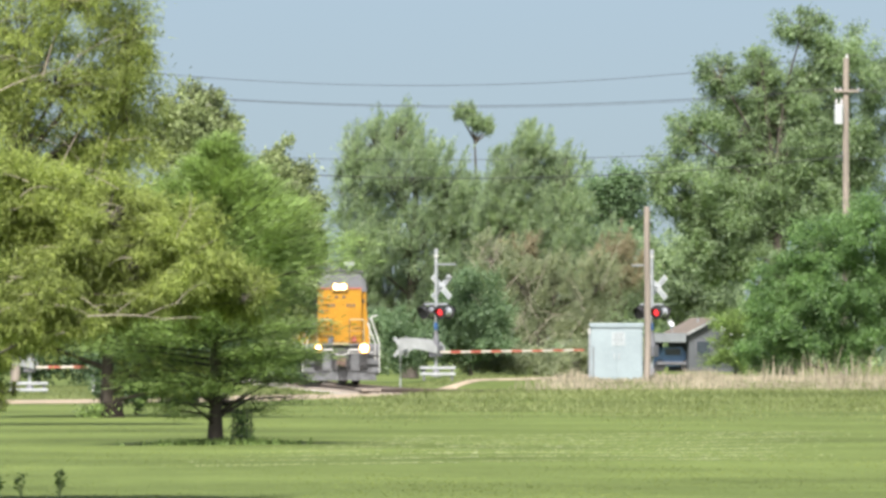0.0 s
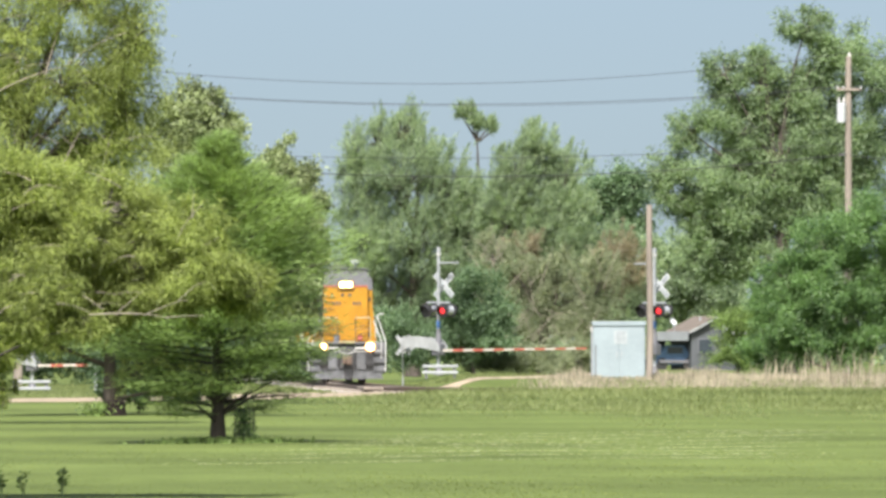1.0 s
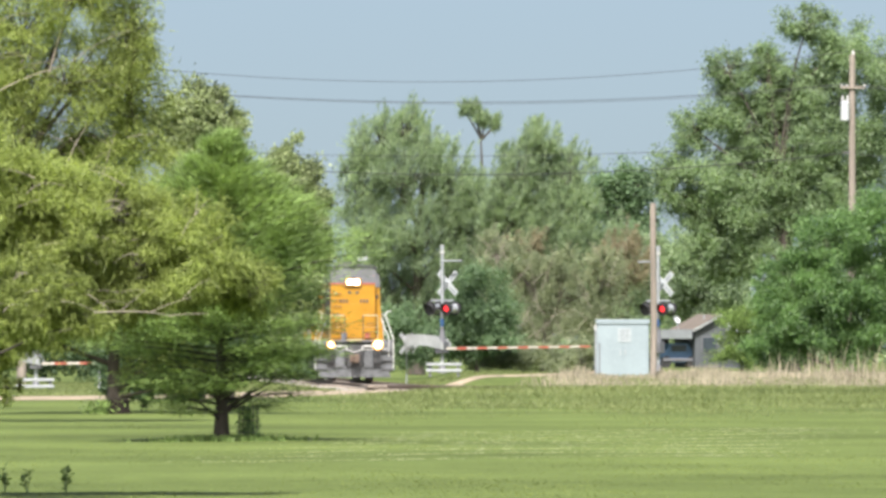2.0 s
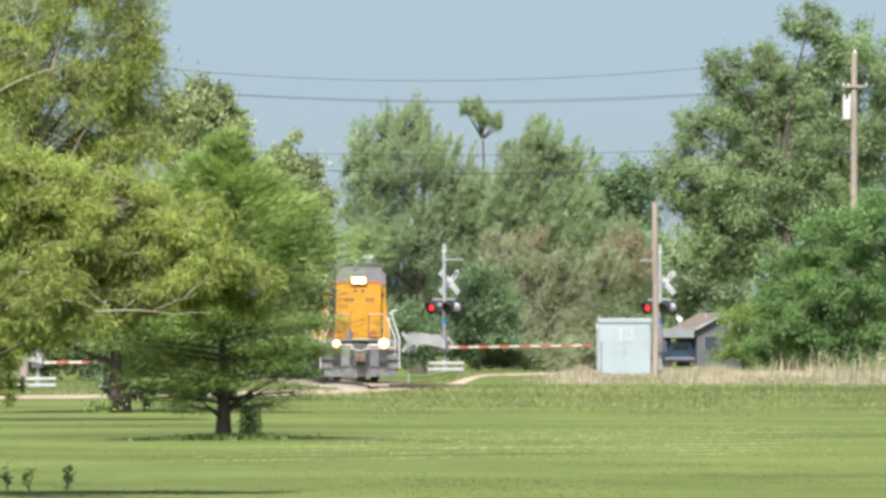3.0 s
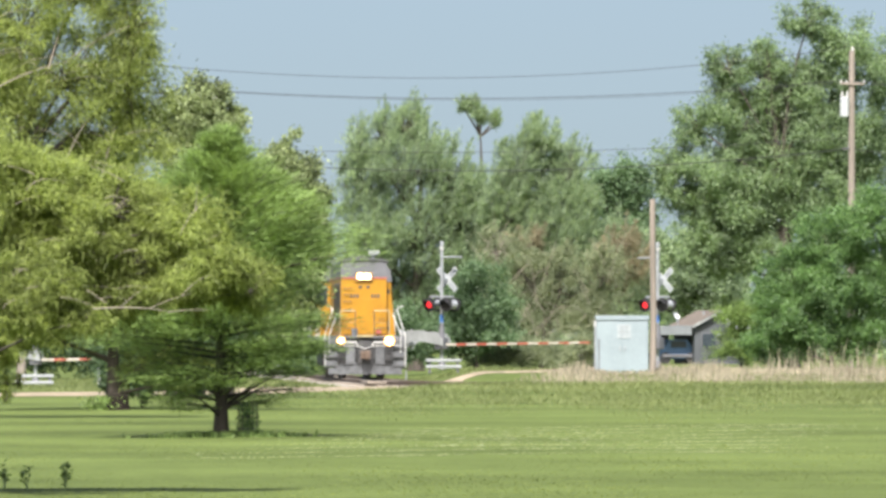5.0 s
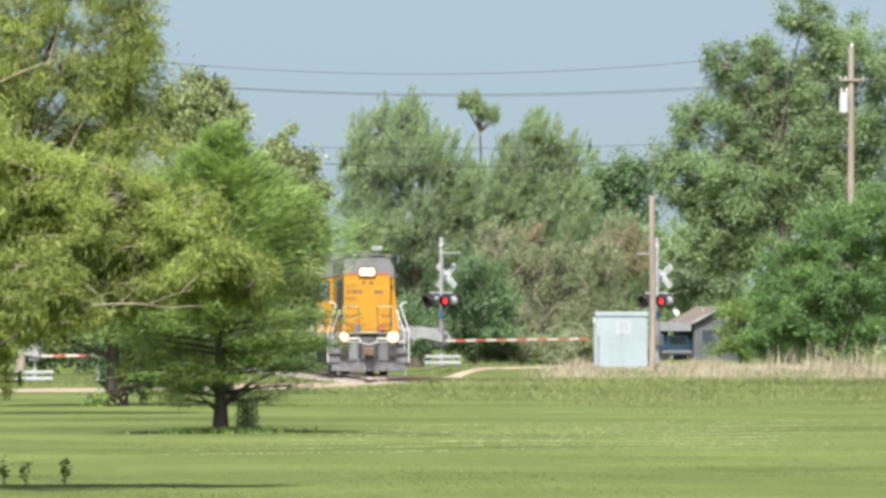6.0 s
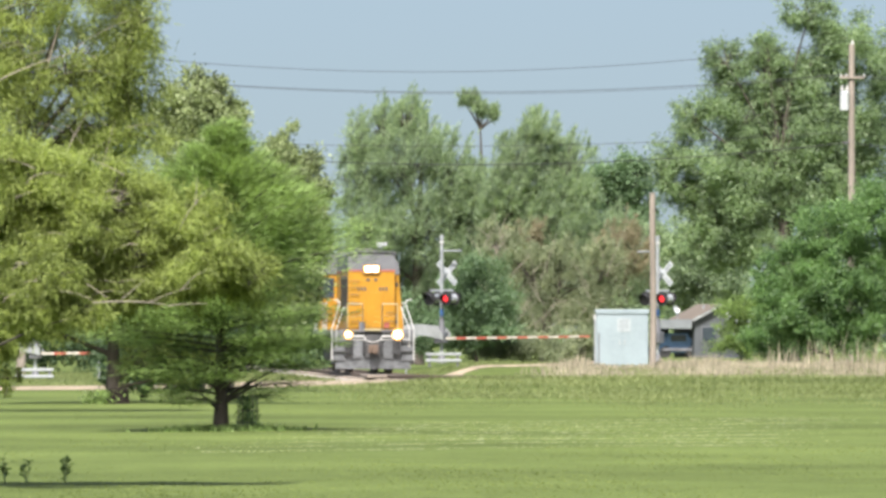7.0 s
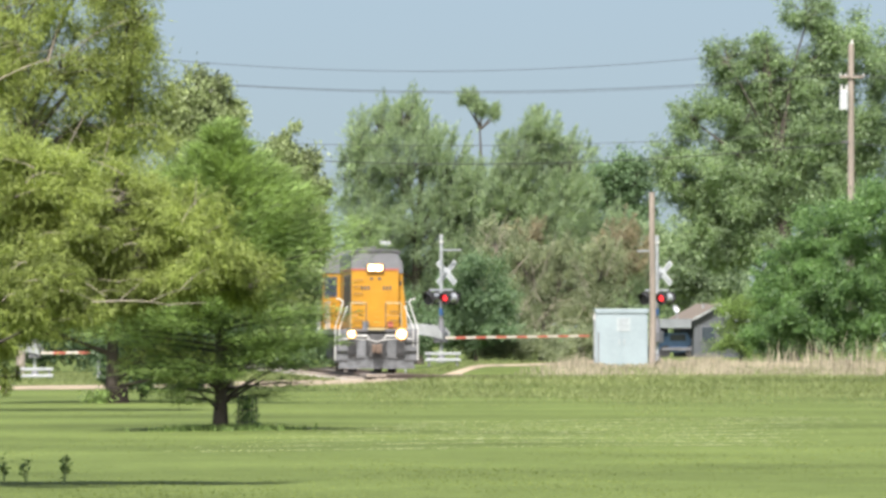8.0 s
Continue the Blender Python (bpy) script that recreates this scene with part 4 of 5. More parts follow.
    for x in (-0.48, -0.36, -0.24, 0.32, 0.44, 0.56):
        part("number_bar", box(B(), (x, 1.442, 3.13), (0.075, 0.02, 0.13), 0.004), GREY_DARK, nose, "dark numeral bar")
    part("equipment_box", box(B(), (-0.36, 1.30, 1.74), (0.22, 0.24, 0.30), 0.02), GREY, L)
    part("red_marker", box(B(), (0.56, 1.36, 1.78), (0.20, 0.10, 0.20), 0.02), RED, L)
    # front platform, pilot and coupler
    part("end_plate", box(B(), (0, 0.62, 1.10), (2.0, 0.06, 0.85), 0.02), GREY_DARK, L)
    part("anti_climber", box(B(), (0, 0.56, 1.53), (2.1, 0.30, 0.08), 0.02), GREY_DARK, L)
    for sx in (-1, 1):
        part("pilot_sheet", box(B(), (sx * 0.56, 0.42, 0.88), (0.36, 0.06, 0.72), 0.02), WORN_GREY, L, "grey pilot sheet")
        part("step_edge", box(B(), (sx * 0.55, 0.40, 1.36), (0.46, 0.08, 0.07), 0.015), WHITE, L, "white step edge")
        steps = part("step_well", box(B(), (sx * 1.28, 0.95, 0.92), (0.46, 0.9, 1.15), 0.03), WORN_GREY, L)
        for z in (0.45, 0.80, 1.15):
            part("step_tread", box(B(), (sx * 1.28, 0.48, z), (0.44, 0.16, 0.04), 0.01), GREY_DARK, steps)
        part("stair_handrail", pipe(B(), [(sx * 1.53, 0.46, 0.45), (sx * 1.53, 0.46, 1.62), (sx * 1.22, 0.72, 2.60), (sx * 1.30, 0.76, 2.70), (sx * 1.46, 0.80, 2.72)], 0.023), WHITE, L, "white stair handrail")
        part("stair_handrail", pipe(B(), [(sx * 1.36, 0.46, 0.95), (sx * 1.36, 0.46, 1.65), (sx * 1.06, 0.72, 2.45)], 0.021), WHITE, L, "white stair handrail")
        for x in (0.36, 0.94):
            # Inner posts get a dark material in place of the shade on them.
            part("rail_post", rod(B(), (sx * x, 0.78, 1.55), (sx * x, 0.78, 2.56), 0.019, n=8), GREY_DARK if x < 0.5 else RAIL_CREAM, L)
        part("end_handrail", pipe(B(), [(sx * 0.36, 0.78, 2.56), (sx * 0.94, 0.78, 2.56)], 0.021), RAIL_CREAM, L)
        part("end_handrail", pipe(B(), [(sx * 0.36, 0.78, 2.12), (sx * 0.94, 0.78, 2.08)], 0.02), YELLOW, L)
        for k, x in enumerate((0.30, 0.80, 0.90, 1.00)):
            part("brake_hose", pipe(B(), [(sx * x, 0.50, 1.28), (sx * x, 0.36, 1.10), (sx * (x + 0.03), 0.34, 0.75), (sx * (x - 0.03), 0.40, 0.50)], 0.03, 7), GREY_DARK, L)
            part("hose_fitting", rod(B(), (sx * x, 0.47, 1.30), (sx * x, 0.38, 1.26), 0.035, n=8), WHITE, L)
        for k in range(7):
            part("rail_post", rod(B(), (sx * 1.46, 6.6 + 1.6 * k, 1.6), (sx * 1.46, 6.6 + 1.6 * k, 2.62), 0.025, n=6), WHITE, L)
        part("side_handrail", pipe(B(), [(sx * 1.46, 6.2, 2.62), (sx * 1.46, 16.4, 2.62)], 0.025), WHITE, L)
    part("coupler_pocket", box(B(), (0, 0.56, 0.98), (0.52, 0.36, 0.86), 0.04), GREY_DARK, L)
    cp = box(B(), (0, 0.30, 0.88), (0.26, 0.5, 0.28), 0.05)
    box(cp, (0.08, 0.06, 0.88), (0.20, 0.20, 0.34), 0.05)
    box(cp, (-0.13, 0.10, 0.88), (0.12, 0.22, 0.30), 0.04)
    part("coupler", cp, RUST, L, "rusty knuckle coupler")
    plow = [(-1.42, 0.14), (1.42, 0.14), (1.36, 0.52), (0.4, 0.60), (-0.4, 0.60), (-1.36, 0.52)]
    part("sill_plate", box(B(), (0.0, 0.50, 1.60), (0.62, 0.34, 0.07), 0.015), RAIL_CREAM, L, "cream platform edge")
    part("snow_plow", prism(B(), plow, 0.44, 0.52), WORN_GREY, L, "worn grey pilot plow")
    part("uncoupling_lever", pipe(B(), [(-1.3, 0.42, 1.25), (-0.3, 0.36, 1.22), (0, 0.34, 1.12), (0.3, 0.36, 1.22), (1.3, 0.42, 1.25)], 0.018, 6), WHITE, L)
    # fuel tank, trucks and wheelsets
    part("fuel_tank", box(B(), (0, 8.9, 0.92), (2.7, 3.8, 0.95), 0.12), GREY_DARK, L)
    wheels = []
    for y0 in (3.6, 14.0):
        tr = part("truck", box(box(B(), (-1.08, y0, 0.72), (0.16, 3.9, 0.40), 0.05), (1.08, y0, 0.72), (0.16, 3.9, 0.40), 0.05), GREY_DARK, L)
        part("bolster", box(B(), (0, y0, 0.85), (2.1, 0.6, 0.35), 0.04), GREY_DARK, tr)
        for dy in (-1.37, 1.37):
            bm = rod(B(), (-0.85, 0, 0), (0.85, 0, 0), 0.09, n=12)
            for sx in (-1, 1):
                rod(bm, (sx * 0.70, 0, 0), (sx * 0.82, 0, 0), 0.51, 0.51, 32)
                rod(bm, (sx * 0.66, 0, 0), (sx * 0.70, 0, 0), 0.54, 0.54, 32)
                for q in range(6):
                    a = q * math.tau / 6
                    rod(bm, (sx * 0.815, 0.3 * math.cos(a), 0.3 * math.sin(a)), (sx * 0.835, 0.3 * math.cos(a), 0.3 * math.sin(a)), 0.05, n=8)
            ax = part("wheelset", bm, RUST, L, "steel wheels on their axle")
            wheels.append((ax, y0 + dy))
    return L, wheels


# ---- crossing signals ----
FLASH_DISCS = []


def lamp_unit(S, x, front, name="flashing_light"):
    """A round crossing lamp with black backing and visor on a signal; front is -1 towards its own front, +1 towards its back."""
    y = front * 0.26
    bm = rod(B(), (x, y, 2.55), (x, y + front * 0.03, 2.55), 0.275, 0.275, 28)
    u = part(name, bm, BLACK, S, "black round backing of a flashing light")
    part("housing", rod(B(), (x, y - front * 0.02, 2.55), (x, y - front * 0.20, 2.55), 0.20, 0.13, 20), SILVER, u, "silver lamp housing")
    vis = B()
    n = 14
    for k in range(n):
        a0, a1 = math.pi * (-0.12 + 1.24 * k / n), math.pi * (-0.12 + 1.24 * (k + 1) / n)
        vs = []
        for r in (0.185, 0.195):
            for a in (a0, a1):
                ext = 0.12 + 0.16 * max(0, math.sin(a))
                vs.append([(x + r * math.cos(a), y + front * 0.03, 2.55 + r * math.sin(a)), (x + r * math.cos(a), y + front * (0.03 + ext), 2.55 + r * math.sin(a))])
        q = [[vis.verts.new(p) for p in pair] for pair in vs]
        vis.faces.new((q[0][0], q[1][0], q[1][1], q[0][1]))
        vis.faces.new((q[2][0], q[2][1], q[3][1], q[3][0]))
        vis.faces.new((q[0][1], q[1][1], q[3][1], q[2][1]))
    part("visor", vis, BLACK, u)
    part("lens", rod(B(), (x, y + front * 0.032, 2.55), (x, y + front * 0.055, 2.55), 0.125, 0.11, 24), REDLIGHT, u, "glowing red lens")
    # Invented disc, hinged over the always lit lens to make it flash.
    sh = part("shutter", rod(B(), (0, -0.004, -0.175), (0, 0.004, -0.175), 0.175, 0.175, 24), BLACK, u, "added dark disc that covers the lens while it is off")
    sh.matrix_basis = pose(x, y + front * 0.064, 2.725)
    return u


def crossing_signal(m, label, arm=6.8, bracket=1):
    """A mast with crossbuck, two pairs of flashing lights, gate mechanism and, when asked, a lowered striped arm."""
    S = empty("crossing_signal", m, label, "crossing signal", "signals of the crossing")
    bm = rod(B(), (0, 0, 0.0), (0, 0, 4.85), 0.065, n=14)
    rod(bm, (0, 0, 4.85), (0, 0, 5.05), 0.085, 0.085, 14)
    part("mast", bm, SILVER, S, "galvanised steel mast")
    part("mast_cap", rod(B(), (0, 0, 4.72), (0, 0, 4.80), 0.10, n=14), WHITE, S)
    part("bracket_arm", pipe(B(), [(0, 0.0, 4.42), (bracket * 0.95, 0.0, 4.42)], 0.035), SILVER, S)
    part("mast_sleeve", rod(B(), (0, 0, 1.86), (0, 0, 2.14), 0.078, n=14), BLUE, S, "blue sleeve on the mast")
    part("mast_base", rod(B(), (0, 0, 0.02), (0, 0, 0.35), 0.20, 0.10, 14), GREY, S)
    part("junction_box", rod(B(), (0, 0, 1.10), (0, 0, 1.80), 0.15, 0.08, 14), GREY, S)
    part("crossarm", rod(B(), (-0.55, 0, 2.86), (0.55, 0, 2.86), 0.04, n=10), SILVER, S)
    part("crossarm", box(B(), (0, 0, 2.55), (0.9, 0.08, 0.10), 0.02), BLACK, S)
    for x in (-0.40, 0.40):
        for front in (-1, 1):
            lamp_unit(S, x, front)
    for k, a in enumerate((45, -45)):
        bl = part("crossbuck_blade", box(B(), (0, 0.36 + 0.012 * k, 3.55), (1.22, 0.008, 0.23), 0.002, pose(0, 0, 0, 0, a, 0)), SIGN_WHITE, S, "white crossbuck blade")
        for j in (-0.52, -0.45, -0.38, -0.31, -0.24, 0.24, 0.31, 0.38, 0.45, 0.52):
            at = Vector((0, 0.346, 3.55)) + pose(0, 0, 0, 0, a, 0).to_3x3() @ Vector((j, 0, 0))
            part("letter_bar", box(B(), tuple(at), (0.035, 0.004, 0.10), 0.0, pose(0, 0, 0, 0, a, 0)), SIGN_INK, bl)
    part("crossbuck_bracket", box(B(), (0, 0.18, 3.55), (0.08, 0.36, 0.06), 0.01), SILVER, S)
    # gate mechanism with counterweights
    part("gate_mechanism", box(B(), (0.02, -0.05, 1.02), (0.42, 0.38, 0.46), 0.04), GREY, S)
    if arm:
        for y in (-0.30, 0.24):
            sup = [(0.25, 0.92), (0.25, 1.16), (0.0, 1.42), (-0.75, 1.52), (-1.50, 1.54), (-1.62, 1.30), (-1.50, 0.98), (-1.20, 1.12), (-0.55, 1.08)]
            part("counterweight_arm", prism(B(), sup, y, y + 0.03), PALE_STEEL, S)
        for z, a in ((1.10, 40), (1.10, -40)):
            part("counterweight", box(B(), (-1.58, -0.05 + 0.03 * (a > 0), z + 0.08), (0.16, 0.42, 0.62), 0.03, pose(0, 0, 0, 0, a * 0.6, 0)), PALE_STEEL, S)
        n = 14
        ln = arm / n
        for k in range(n):
            x0 = 0.25 + ln * k
            z0 = 0.98 + 0.012 * (x0 - 0.25)
            h = 0.092 - 0.002 * k
            b = box(B(), (x0 + ln / 2, -0.05, z0 + 0.006 * ln), (ln, 0.03, h), 0.0, pose(0, 0, 0, 0, -0.7, 0))
            part("arm_stripe", b, RED if k % 2 else ARM_WHITE, S, "red stripe" if k % 2 else "white stripe")
    return S


def guard_rail(m):
    G = empty("guard_rail", m, "low white guard rail at the signal foot", "guard rail", "guard rails at the signals")
    for z in (0.18, 0.42):
        part("rail_plank", box(B(), (0, 0, z), (1.4, 0.06, 0.11), 0.02), SILVER, G)
    for x in (-0.55, 0.55):
        part("rail_post", box(B(), (x, 0.08, 0.2), (0.10, 0.10, 0.55), 0.01), GREY, G)
    return G


def cross_sign(m):
    """A low X of two narrow boards on a post, beside the track."""
    X = empty("cross_sign", m, "low weathered white cross-shaped sign on a post", "sign")
    part("post", rod(B(), (0, 0, -0.05), (0, 0, 1.80), 0.035, n=10), PALE_STEEL, X)
    for k, a in enumerate((56, -56)):
        part("board", box(B(), (0, -0.045 - 0.012 * k, 1.70), (0.92, 0.010, 0.14), 0.003, pose(0, 0, 0, 0, a, 0)), PALE_STEEL, X)
    part("bolt", rod(B(), (0, -0.06, 1.70), (0, -0.075, 1.70), 0.02, n=8), GREY_DARK, X)


def make_crossing():
    s1 = crossing_signal(pose(-0.07, 320, 0.46, 0, 0, -35), "crossing signal with red flashing lights and lowered striped gate")
    s2 = crossing_signal(pose(8.50, 323, 0.46, 0, 0, -35), "crossing signal with red flashing lights behind a wooden pole", arm=0, bracket=-1)
    s3 = copy_thing(s1, pose(-15.3, 305, -0.10, 0, 0, -12))
    tagged(s3, "crossing signal with lowered striped gate behind trees")
    for s in (s1, s2, s3):
        for o in s.children_recursive:
            if o.name.startswith("shutter"):
                FLASH_DISCS.append(o)
    guard_rail(pose(0.0, 318.6, 0.40))
    cross_sign(pose(-1.48, 321.5, float(ground_z(-1.48, 321.5)), 0, 0, 12))
    guard_rail(pose(-15.0, 298.5, -0.12))
    M = empty("marker_post", pose(-12.7, 300, float(ground_z(-12.7, 300))), "short white marker post beside the gravel road", "marker post")
    part("post", box(B(), (0, 0, 0.44), (0.10, 0.08, 1.0), 0.012), SIGN_WHITE, M)
    part("reflector_plate", box(B(), (0, -0.046, 0.80), (0.08, 0.010, 0.16), 0.003), RED, M, "red reflector plate")


# ---- cabinet, poles and wires ----
def make_cabinet():
    C = empty("signal_cabinet", pose(6.60, 301.2, 0.20), "pale blue-grey aluminium signal cabinet in dry grass", "signal cabinet")
    part("body", box(B(), (0, 0, 1.10), (1.92, 1.6, 2.2), 0.02), CABINET, C)
    part("roof", box(B(), (0, 0, 2.27), (2.0, 1.72, 0.10), 0.03), CABINET, C)
    part("drip_edge", box(B(), (0, -0.84, 2.19), (1.96, 0.05, 0.06), 0.01), CABINET, C)
    for sx in (-1, 1):
        d = part("door", box(B(), (sx * 0.465, -0.815, 1.12), (0.90, 0.03, 1.98), 0.008), CABINET, C)
        part("door_handle", box(B(), (sx * 0.09, -0.845, 1.1), (0.04, 0.04, 0.20), 0.01), SILVER, d)
    lab = part("notice", box(B(), (0.06, -0.838, 1.74), (0.50, 0.012, 0.50), 0.003), NOTICE, C, "white notice sheet")
    for k in range(6):
        part("text_bar", box(B(), (0.06, -0.846, 1.92 - 0.07 * k), (0.38 - 0.05 * (k % 3), 0.006, 0.028)), SIGN_INK, lab)
    part("conduit", rod(B(), (-0.99, -0.5, -0.1), (-0.99, -0.5, 2.1), 0.05, n=10), SILVER, C)
    part("side_strip", box(B(), (-0.86, -0.822, 0.82), (0.05, 0.03, 1.25), 0.005), GREY, C, "dark hinge strip")
    part("vent_hood", box(B(), (-1.0, -0.4, 2.02), (0.10, 0.30, 0.22), 0.03), WHITE, C)


def wood_pole(m, height, r0, r1, label):
    P = empty("utility_pole", m, label, "utility pole")
    bm = B()
    n, sides, last = 8, 14, None
    for k in range(n + 1):
        u = k / n
        r = r0 + (r1 - r0) * u
        ring = [bm.verts.new((0.03 * math.sin(u * 5) + r * math.cos(q * math.tau / sides), r * math.sin(q * math.tau / sides), height * u - 0.1)) for q in range(sides)]
        if last:
            for q in range(sides):
                bm.faces.new((last[q], last[(q + 1) % sides], ring[(q + 1) % sides], ring[q]))
        last = ring
    bm.faces.new(last)
    part("shaft", bm, POLE_WOOD, P)
    return P


def make_poles():
    wood_pole(pose(7.60, 296.5, 0.1, 0, 0.4, 0), 6.75, 0.125, 0.105, "plain weathered wooden pole beside the signal cabinet")
    P = wood_pole(pose(16.33, 327, 0.3, 0, 0.5, 0), 13.05, 0.16, 0.12, "tall wooden utility pole with a grey transformer")
    part("crossarm", box(B(), (0.0, -0.16, 11.62), (1.0, 0.08, 0.09), 0.02), POLE_WOOD, P)
    t = part("transformer", rod(B(), (-0.32, -0.3, 10.30), (-0.32, -0.3, 11.0), 0.18, 0.18, 20), CERAMIC, P, "pale grey transformer can")
    part("transformer_lid", rod(B(), (-0.32, -0.3, 11.0), (-0.32, -0.3, 11.07), 0.195, 0.14, 20), CERAMIC, t)
    for x in (-0.42, -0.22):
        part("bushing", rod(rod(B(), (x, -0.3, 11.05), (x, -0.3, 11.30), 0.05, 0.035, 10), (x, -0.3, 11.12), (x, -0.3, 11.16), 0.08, n=10), WHITE, t)
    for x in (-0.46, -0.25, 0.46):
        part("insulator", rod(B(), (x, -0.16, 11.66), (x, -0.16, 11.76), 0.035, 0.025, 10), WHITE, P)
    part("insulator", rod(B(), (0, 0, 12.95), (0, 0, 13.12), 0.06, 0.04, 10), WHITE, P)
    part("cable_bracket", box(B(), (-0.25, -0.1, 9.0), (0.30, 0.08, 0.08), 0.01), GREY_DARK, P)
    far = wood_pole(pose(-17.4, 335, 0.0), 13.7, 0.2, 0.15, "wooden utility pole standing behind the trees")
    part("crossarm", box(B(), (0.0, -0.16, 11.85), (1.3, 0.10, 0.12), 0.02), POLE_WOOD, far)
    spans = [((16.33, 327, 13.40), (-17.4, 335, 13.6), 1.22, 0.012), ((15.95, 327, 12.05), (-17.8, 335, 12.65), 0.89, 0.014),
             ((16.70, 327, 12.05), (-17.1, 335.4, 12.60), 0.93, 0.008), ((16.2, 327, 9.75), (-17.4, 335, 10.0), 0.62, 0.011), ((16.2, 327, 9.30), (-17.4, 335, 9.88), 1.08, 0.019),
             ((16.33, 327, 13.40), (44, 321, 13.5), 0.9, 0.012), ((15.95, 327, 12.05), (44, 321, 12.1), 0.9, 0.014), ((16.70, 327, 12.05), (44.5, 321, 12.1), 0.9, 0.012), ((16.2, 327, 9.30), (44, 321, 9.5), 0.9, 0.016)]
    wood_pole(pose(44, 321, 0.0), 13.7, 0.2, 0.15, "wooden utility pole farther along the line")
    for a, b, sag, r in spans:
        cu = bpy.data.curves.new("wire", "CURVE")
        cu.dimensions, cu.bevel_depth, cu.bevel_resolution = "3D", r, 1
        sp = cu.splines.new("POLY")
        n = 40
        sp.points.add(n)
        for k in range(n + 1):
            u = k / n
            p = Vector(a).lerp(Vector(b), u)
            p.z -= sag * 4 * u * (1 - u)
            sp.points[k].co = (*p, 1)
        cu.materials.append(WIRE)
        tagged(new("overhead_wire", cu), "dark overhead wire strung between utility poles", "wire", "overhead wires")


# ---- house beyond the crossing ----
def make_house():
    # the ridge runs along the house's own y; one roof slope faces the crossing
    H = empty("house", pose(13.55, 416, 0.4, 0, 0, 15), "low grey house with a brown shingle roof and carport", "house")
    W, Z0, Z1, L = 1.50, 1.95, 2.72, 2.1
    part("wall", box(B(), (0, 0, 0.95), (2 * W - 0.4, 2 * L - 0.5, 2.0), 0.02), SIDING, H)
    roof = part("roof", prism(B(), [(-W, Z0), (0, Z1), (W, Z0), (W, Z0 - 0.10), (0, Z1 - 0.12), (-W, Z0 - 0.10)], -L, L), ROOF, H, "brown shingle roof")
    for k in range(6):
        u = (k + 0.5) / 6
        course = box(B(), (-W + W * u, 0, Z0 + (Z1 - Z0) * u + 0.012), (0.30, 2 * L + 0.02, 0.012), 0.0, pose(0, 0, 0, 0, -math.degrees(math.atan2(Z1 - Z0, W)) - 2, 0))
        part("shingle_course", course, ROOF, roof)
    part("gable", prism(B(), [(-W + 0.3, 1.93), (W - 0.3, 1.93), (0, Z1 - 0.13)], -L + 0.24, -L + 0.32), SIDING, H)
    for sx in (-1, 1):
        part("rake_board", prism(B(), [(sx * W, Z0 - 0.12), (sx * W, Z0 + 0.0), (0, Z1), (0, Z1 - 0.12)], -L - 0.03, -L - 0.004), PALE_STEEL, H)
    part("fascia", box(B(), (-W - 0.02, 0, Z0 - 0.06), (0.04, 2 * L, 0.14), 0.01), GREY, H)
    part("carport_roof", box(B(), (-W - 0.98, 0, 1.72), (1.90, 2 * L - 0.2, 0.10), 0.02), SIDING, H, "grey flat carport roof")
    part("carport_fascia", box(B(), (-W - 0.98, -L + 0.08, 1.72), (1.94, 0.06, 0.46), 0.01), SIDING_PALE, H, "pale grey carport fascia")
    for y in (-L + 0.12, L - 0.1):
        part("carport_post", box(B(), (-W - 1.85, y, 0.82), (0.10, 0.10, 1.64), 0.01), PALE_STEEL, H)
    # Added dark sheet that stands in for the shade under the carport roof.
    part("carport_back", box(B(), (-W - 0.98, L - 0.1, 0.82), (1.9, 0.08, 1.64), 0.01), GREY_DARK, H)
    w = part("window", box(B(), (-0.55, -L + 0.22, 1.2), (0.7, 0.05, 0.7), 0.01), GLASS, H)
    part("window_frame", box(B(), (-0.55, -L + 0.235, 1.2), (0.80, 0.04, 0.80), 0.01), GREY, w)
    part("door", box(B(), (0.92, -L + 0.22, 1.15), (0.34, 0.06, 1.3), 0.01), WHITE, H, "white door")
    part("vent_pipe", rod(B(), (-0.45, -0.6, 2.35), (-0.45, -0.6, 2.72), 0.05, n=10), PALE_STEEL, H)
    D = empty("satellite_dish", pose(11.95, 415.0, 2.16, 0, 0, 20), "small white satellite dish on the carport roof", "satellite dish")
    bm = B()
    bmesh.ops.create_uvsphere(bm, u_segments=20, v_segments=10, radius=0.28)
    bmesh.ops.delete(bm, geom=[v for v in bm.verts if v.co.z > -0.12], context="VERTS")
    bmesh.ops.transform(bm, matrix=pose(0, -0.1, 0.80, 48, 38, 0), verts=bm.verts)
    part("dish", bm, CERAMIC, D)
    part("post", rod(B(), (0, 0, 0.0), (0, 0, 0.62), 0.022, n=10), PALE_STEEL, D)
    V = empty("parked_car", pose(11.75, 415, 0.40, 0, 0, 15), "dark blue car parked in the carport", "car")
    part("body", prism(B(), [(-1.0, 0.25), (1.0, 0.25), (1.05, 0.7), (0.75, 0.8), (0.5, 1.25), (-0.5, 1.25), (-0.75, 0.8), (-1.05, 0.7)], -0.8, 0.8), DARKBLUE, V)
    part("window", box(B(), (0, -0.81, 1.0), (0.8, 0.03, 0.32), 0.02), GLASS, V)
    part("bumper", box(B(), (0, -0.85, 0.42), (1.7, 0.12, 0.16), 0.03), GREY, V)
    for x in (-0.7, 0.7):
        part("wheel", rod(B(), (x, -0.84, 0.3), (x, -0.66, 0.3), 0.3, n=18), BLACK, V)


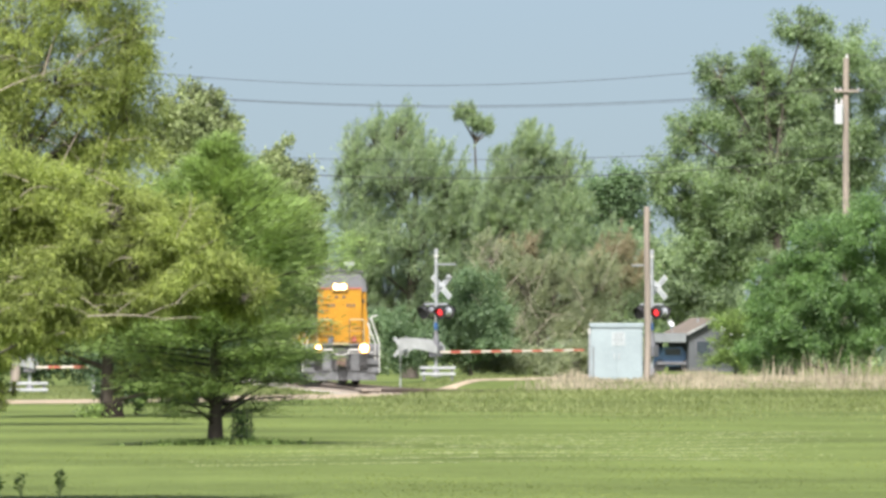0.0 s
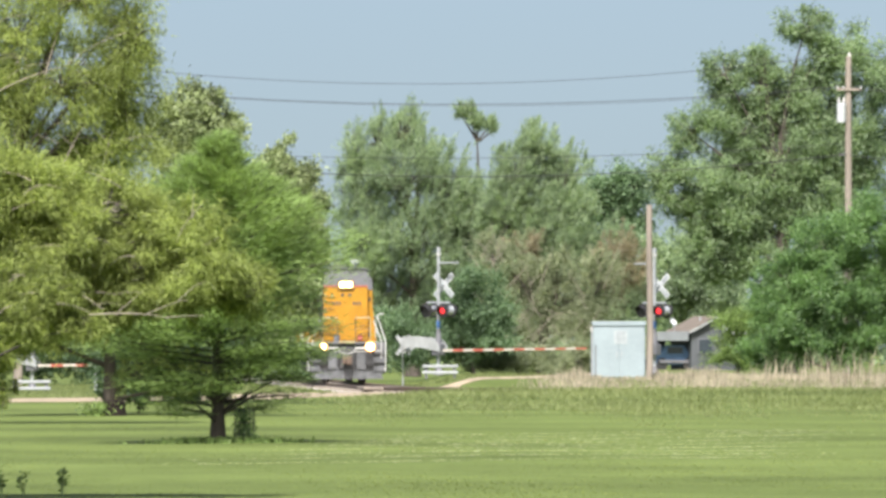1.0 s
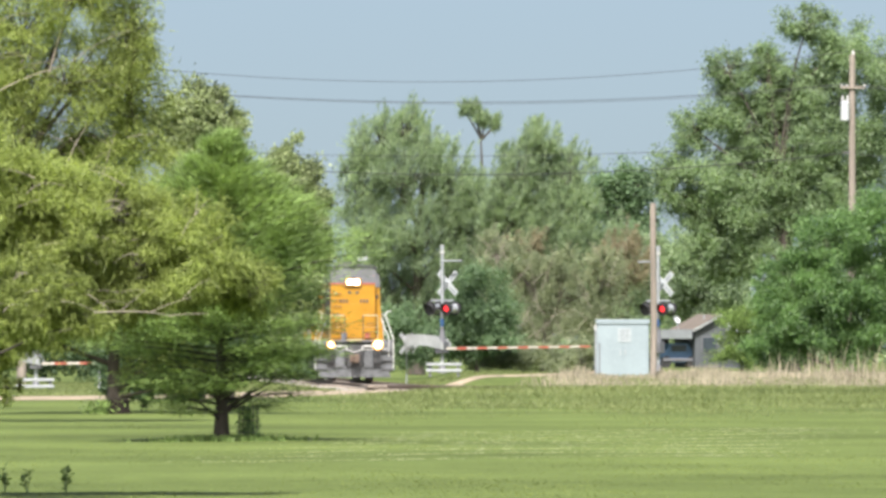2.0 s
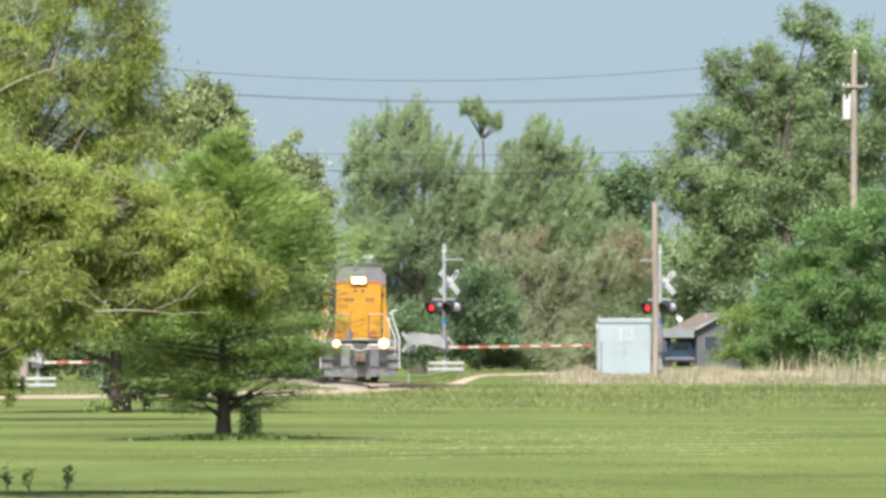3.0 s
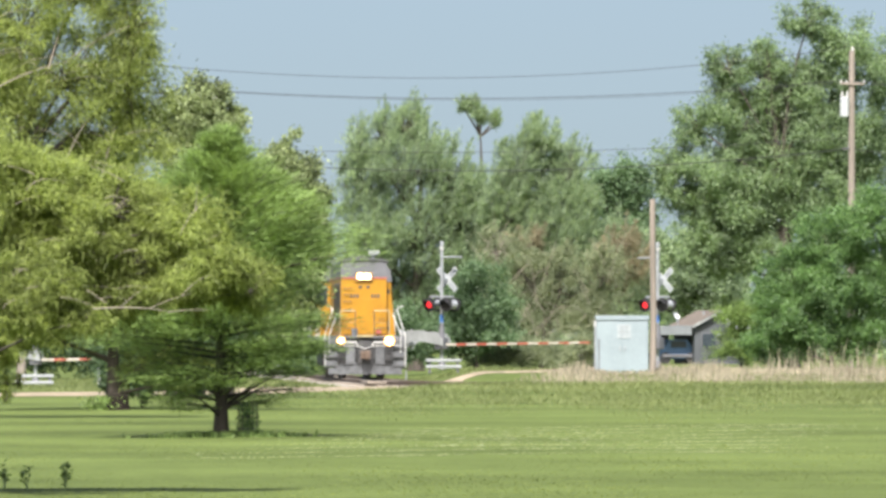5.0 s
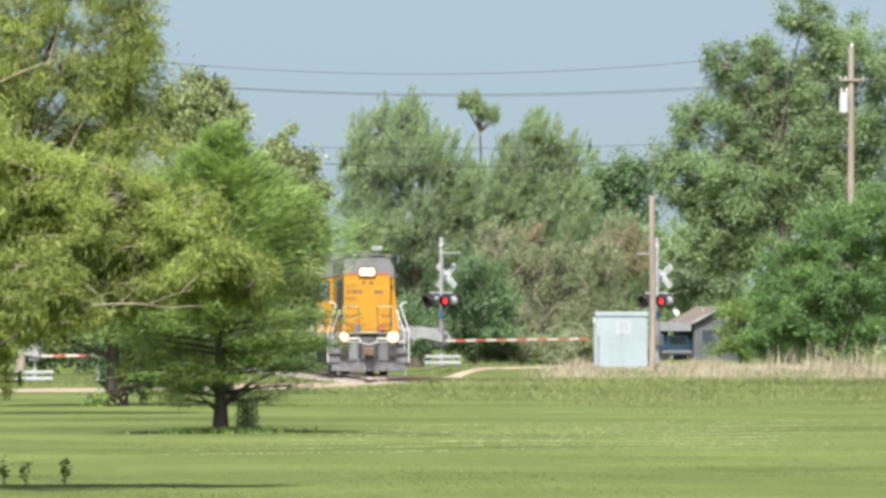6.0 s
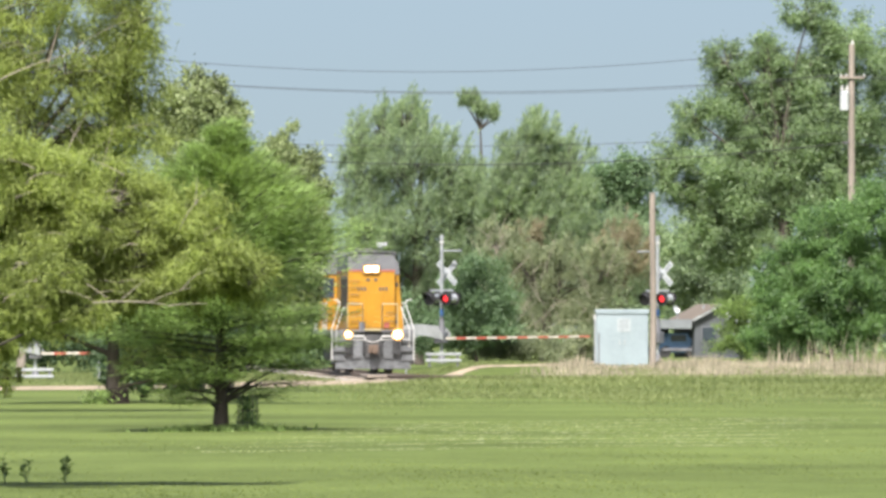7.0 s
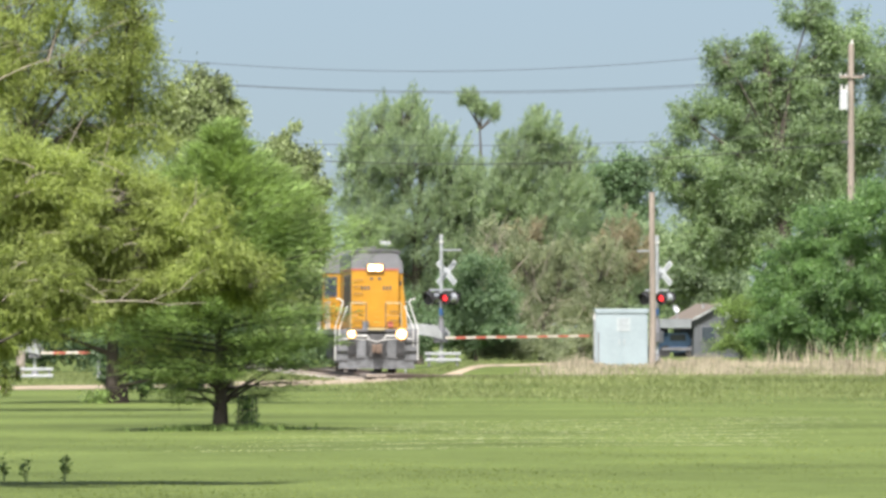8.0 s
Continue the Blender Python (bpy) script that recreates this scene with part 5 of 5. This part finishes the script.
# ---- weeds in the lawn ----
def make_weeds():
    rng = np.random.default_rng(9)
    for k, (x, y, h) in enumerate(((-4.93, 91.5, 0.29), (-4.66, 91.0, 0.27), (-4.23, 91.0, 0.31))):
        W = empty("weed", pose(x, y, float(ground_z(x, y))), "tall leafy weed standing in the lawn", "weed", "weeds in the lawn")
        st = [np.array([0, 0, -0.02])] * 3
        en = [np.array([rng.normal(0, 0.03), 0, h * f]) for f in (1.0, 0.8, 0.7)]
        v, f = limbs(st, en, [0.006] * 3, [0.002] * 3, rng, 4, 5, 0.05)
        raw("stem", v, f, [LEAF_DARK], W)
        for j in range(22):
            e = en[j % 3]
            p = (e * rng.uniform(0.35, 1.0) + rng.normal(0, 0.008, 3))[None]
            v, f = leaf_quads(np.repeat(p, 2, 0), rng.normal(0, 1, (2, 3)) * np.array([1, 1, 0.3]) + np.array([0, 0, 0.2]), 0.075, 0.036, rng)
            raw("leaf", v, f, [LEAF_CYPRESS], W)


def make_stump():
    rng = np.random.default_rng(12)
    S = empty("tree_stump", pose(-7.72, 192.6, -0.08), "weathered tree stump on the lawn, shade painted into its dark wood", "tree stump")
    bm = B()
    rings, sides, last = [(0.30, 0.0), (0.27, 0.10), (0.24, 0.25), (0.235, 0.36), (0.20, 0.41)], 18, None
    lobe = [1 + 0.10 * math.sin(3 * q * math.tau / sides + 1) + rng.normal(0, 0.03) for q in range(sides)]
    for r, z in rings:
        ring = [bm.verts.new((r * lobe[q] * math.cos(q * math.tau / sides), r * lobe[q] * math.sin(q * math.tau / sides), z + rng.normal(0, 0.008))) for q in range(sides)]
        if last:
            for q in range(sides):
                bm.faces.new((last[q], last[(q + 1) % sides], ring[(q + 1) % sides], ring[q]))
        last = ring
    bm.faces.new(last)
    part("stump_wood", bm, STUMP_WOOD, S)
    n = 500
    p = np.column_stack([rng.normal(-0.35, 0.22, n), rng.normal(0, 0.2, n), rng.uniform(0, 0.32, n)])
    v, f = leaf_quads(p, rng.normal(0, 0.6, (n, 3)) + np.array([0, 0, 0.6]), 0.11, 0.04, rng)
    tagged(raw("weed_growth", v, f, [LEAF_CYPRESS], S), kind="stuff")


make_ground()
make_road()
make_track()
make_grass()
make_trees()
make_crossing()
make_cabinet()
make_poles()
make_house()
make_weeds()
make_stump()
LOCO, WHEELS = make_locomotive()


# ---- what moves ----
def motions():
    def engine(t):
        y = 323.6 - (323.6 - 300.0) * t / 8.0
        return pose(-2.43 - SLOPE * (y - 300.0), y, RAIL_TOP, 0, 0, math.degrees(math.atan(SLOPE)))

    walk(LOCO, [(t, engine(t)) for t in (0, 2, 4, 6, 8)])
    speed = 23.6 / 8.0 * math.hypot(1, SLOPE)
    for ax, y in WHEELS:
        walk(ax, [(0.2 * k, pose(0, y, 0.51, math.degrees(speed * 0.2 * k / 0.51))) for k in range(41)])
    # lamps flash in turn, six tenths of a second each, by the added discs
    for sh in FLASH_DISCS:
        at = sh.matrix_basis.translation.copy()
        first = at.x < 0
        rows = []

        def shade(t, shut):
            rows.append((t, pose(at.x, at.y, at.z, 0 if shut else (84 if at.y > 0 else -84))))

        lit = not first           # the second lamp of each pair glows at the start
        shade(0.0, not lit)
        edge = 0.05
        while edge < 8.0:
            shade(edge - 0.017, not lit)
            lit = not lit
            shade(edge + 0.017, not lit)
            edge += 0.6
        shade(8.0, not lit)
        walk(sh, rows)
    # boughs sway in the wind
    for ob, sway, phase, rate in SWAYING:
        walk(ob, [(0.4 * k, pose(0, 0, 0, 0.25 * sway * math.sin(phase * 2 + 0.4 * k * rate * 2.2),
                                 sway * (0.35 + 0.5 * math.sin(phase + 0.4 * k * rate * 3.1) + 0.25 * math.sin(phase * 3 + 0.4 * k * rate * 5.3)), 0)) for k in range(21)])


motions()
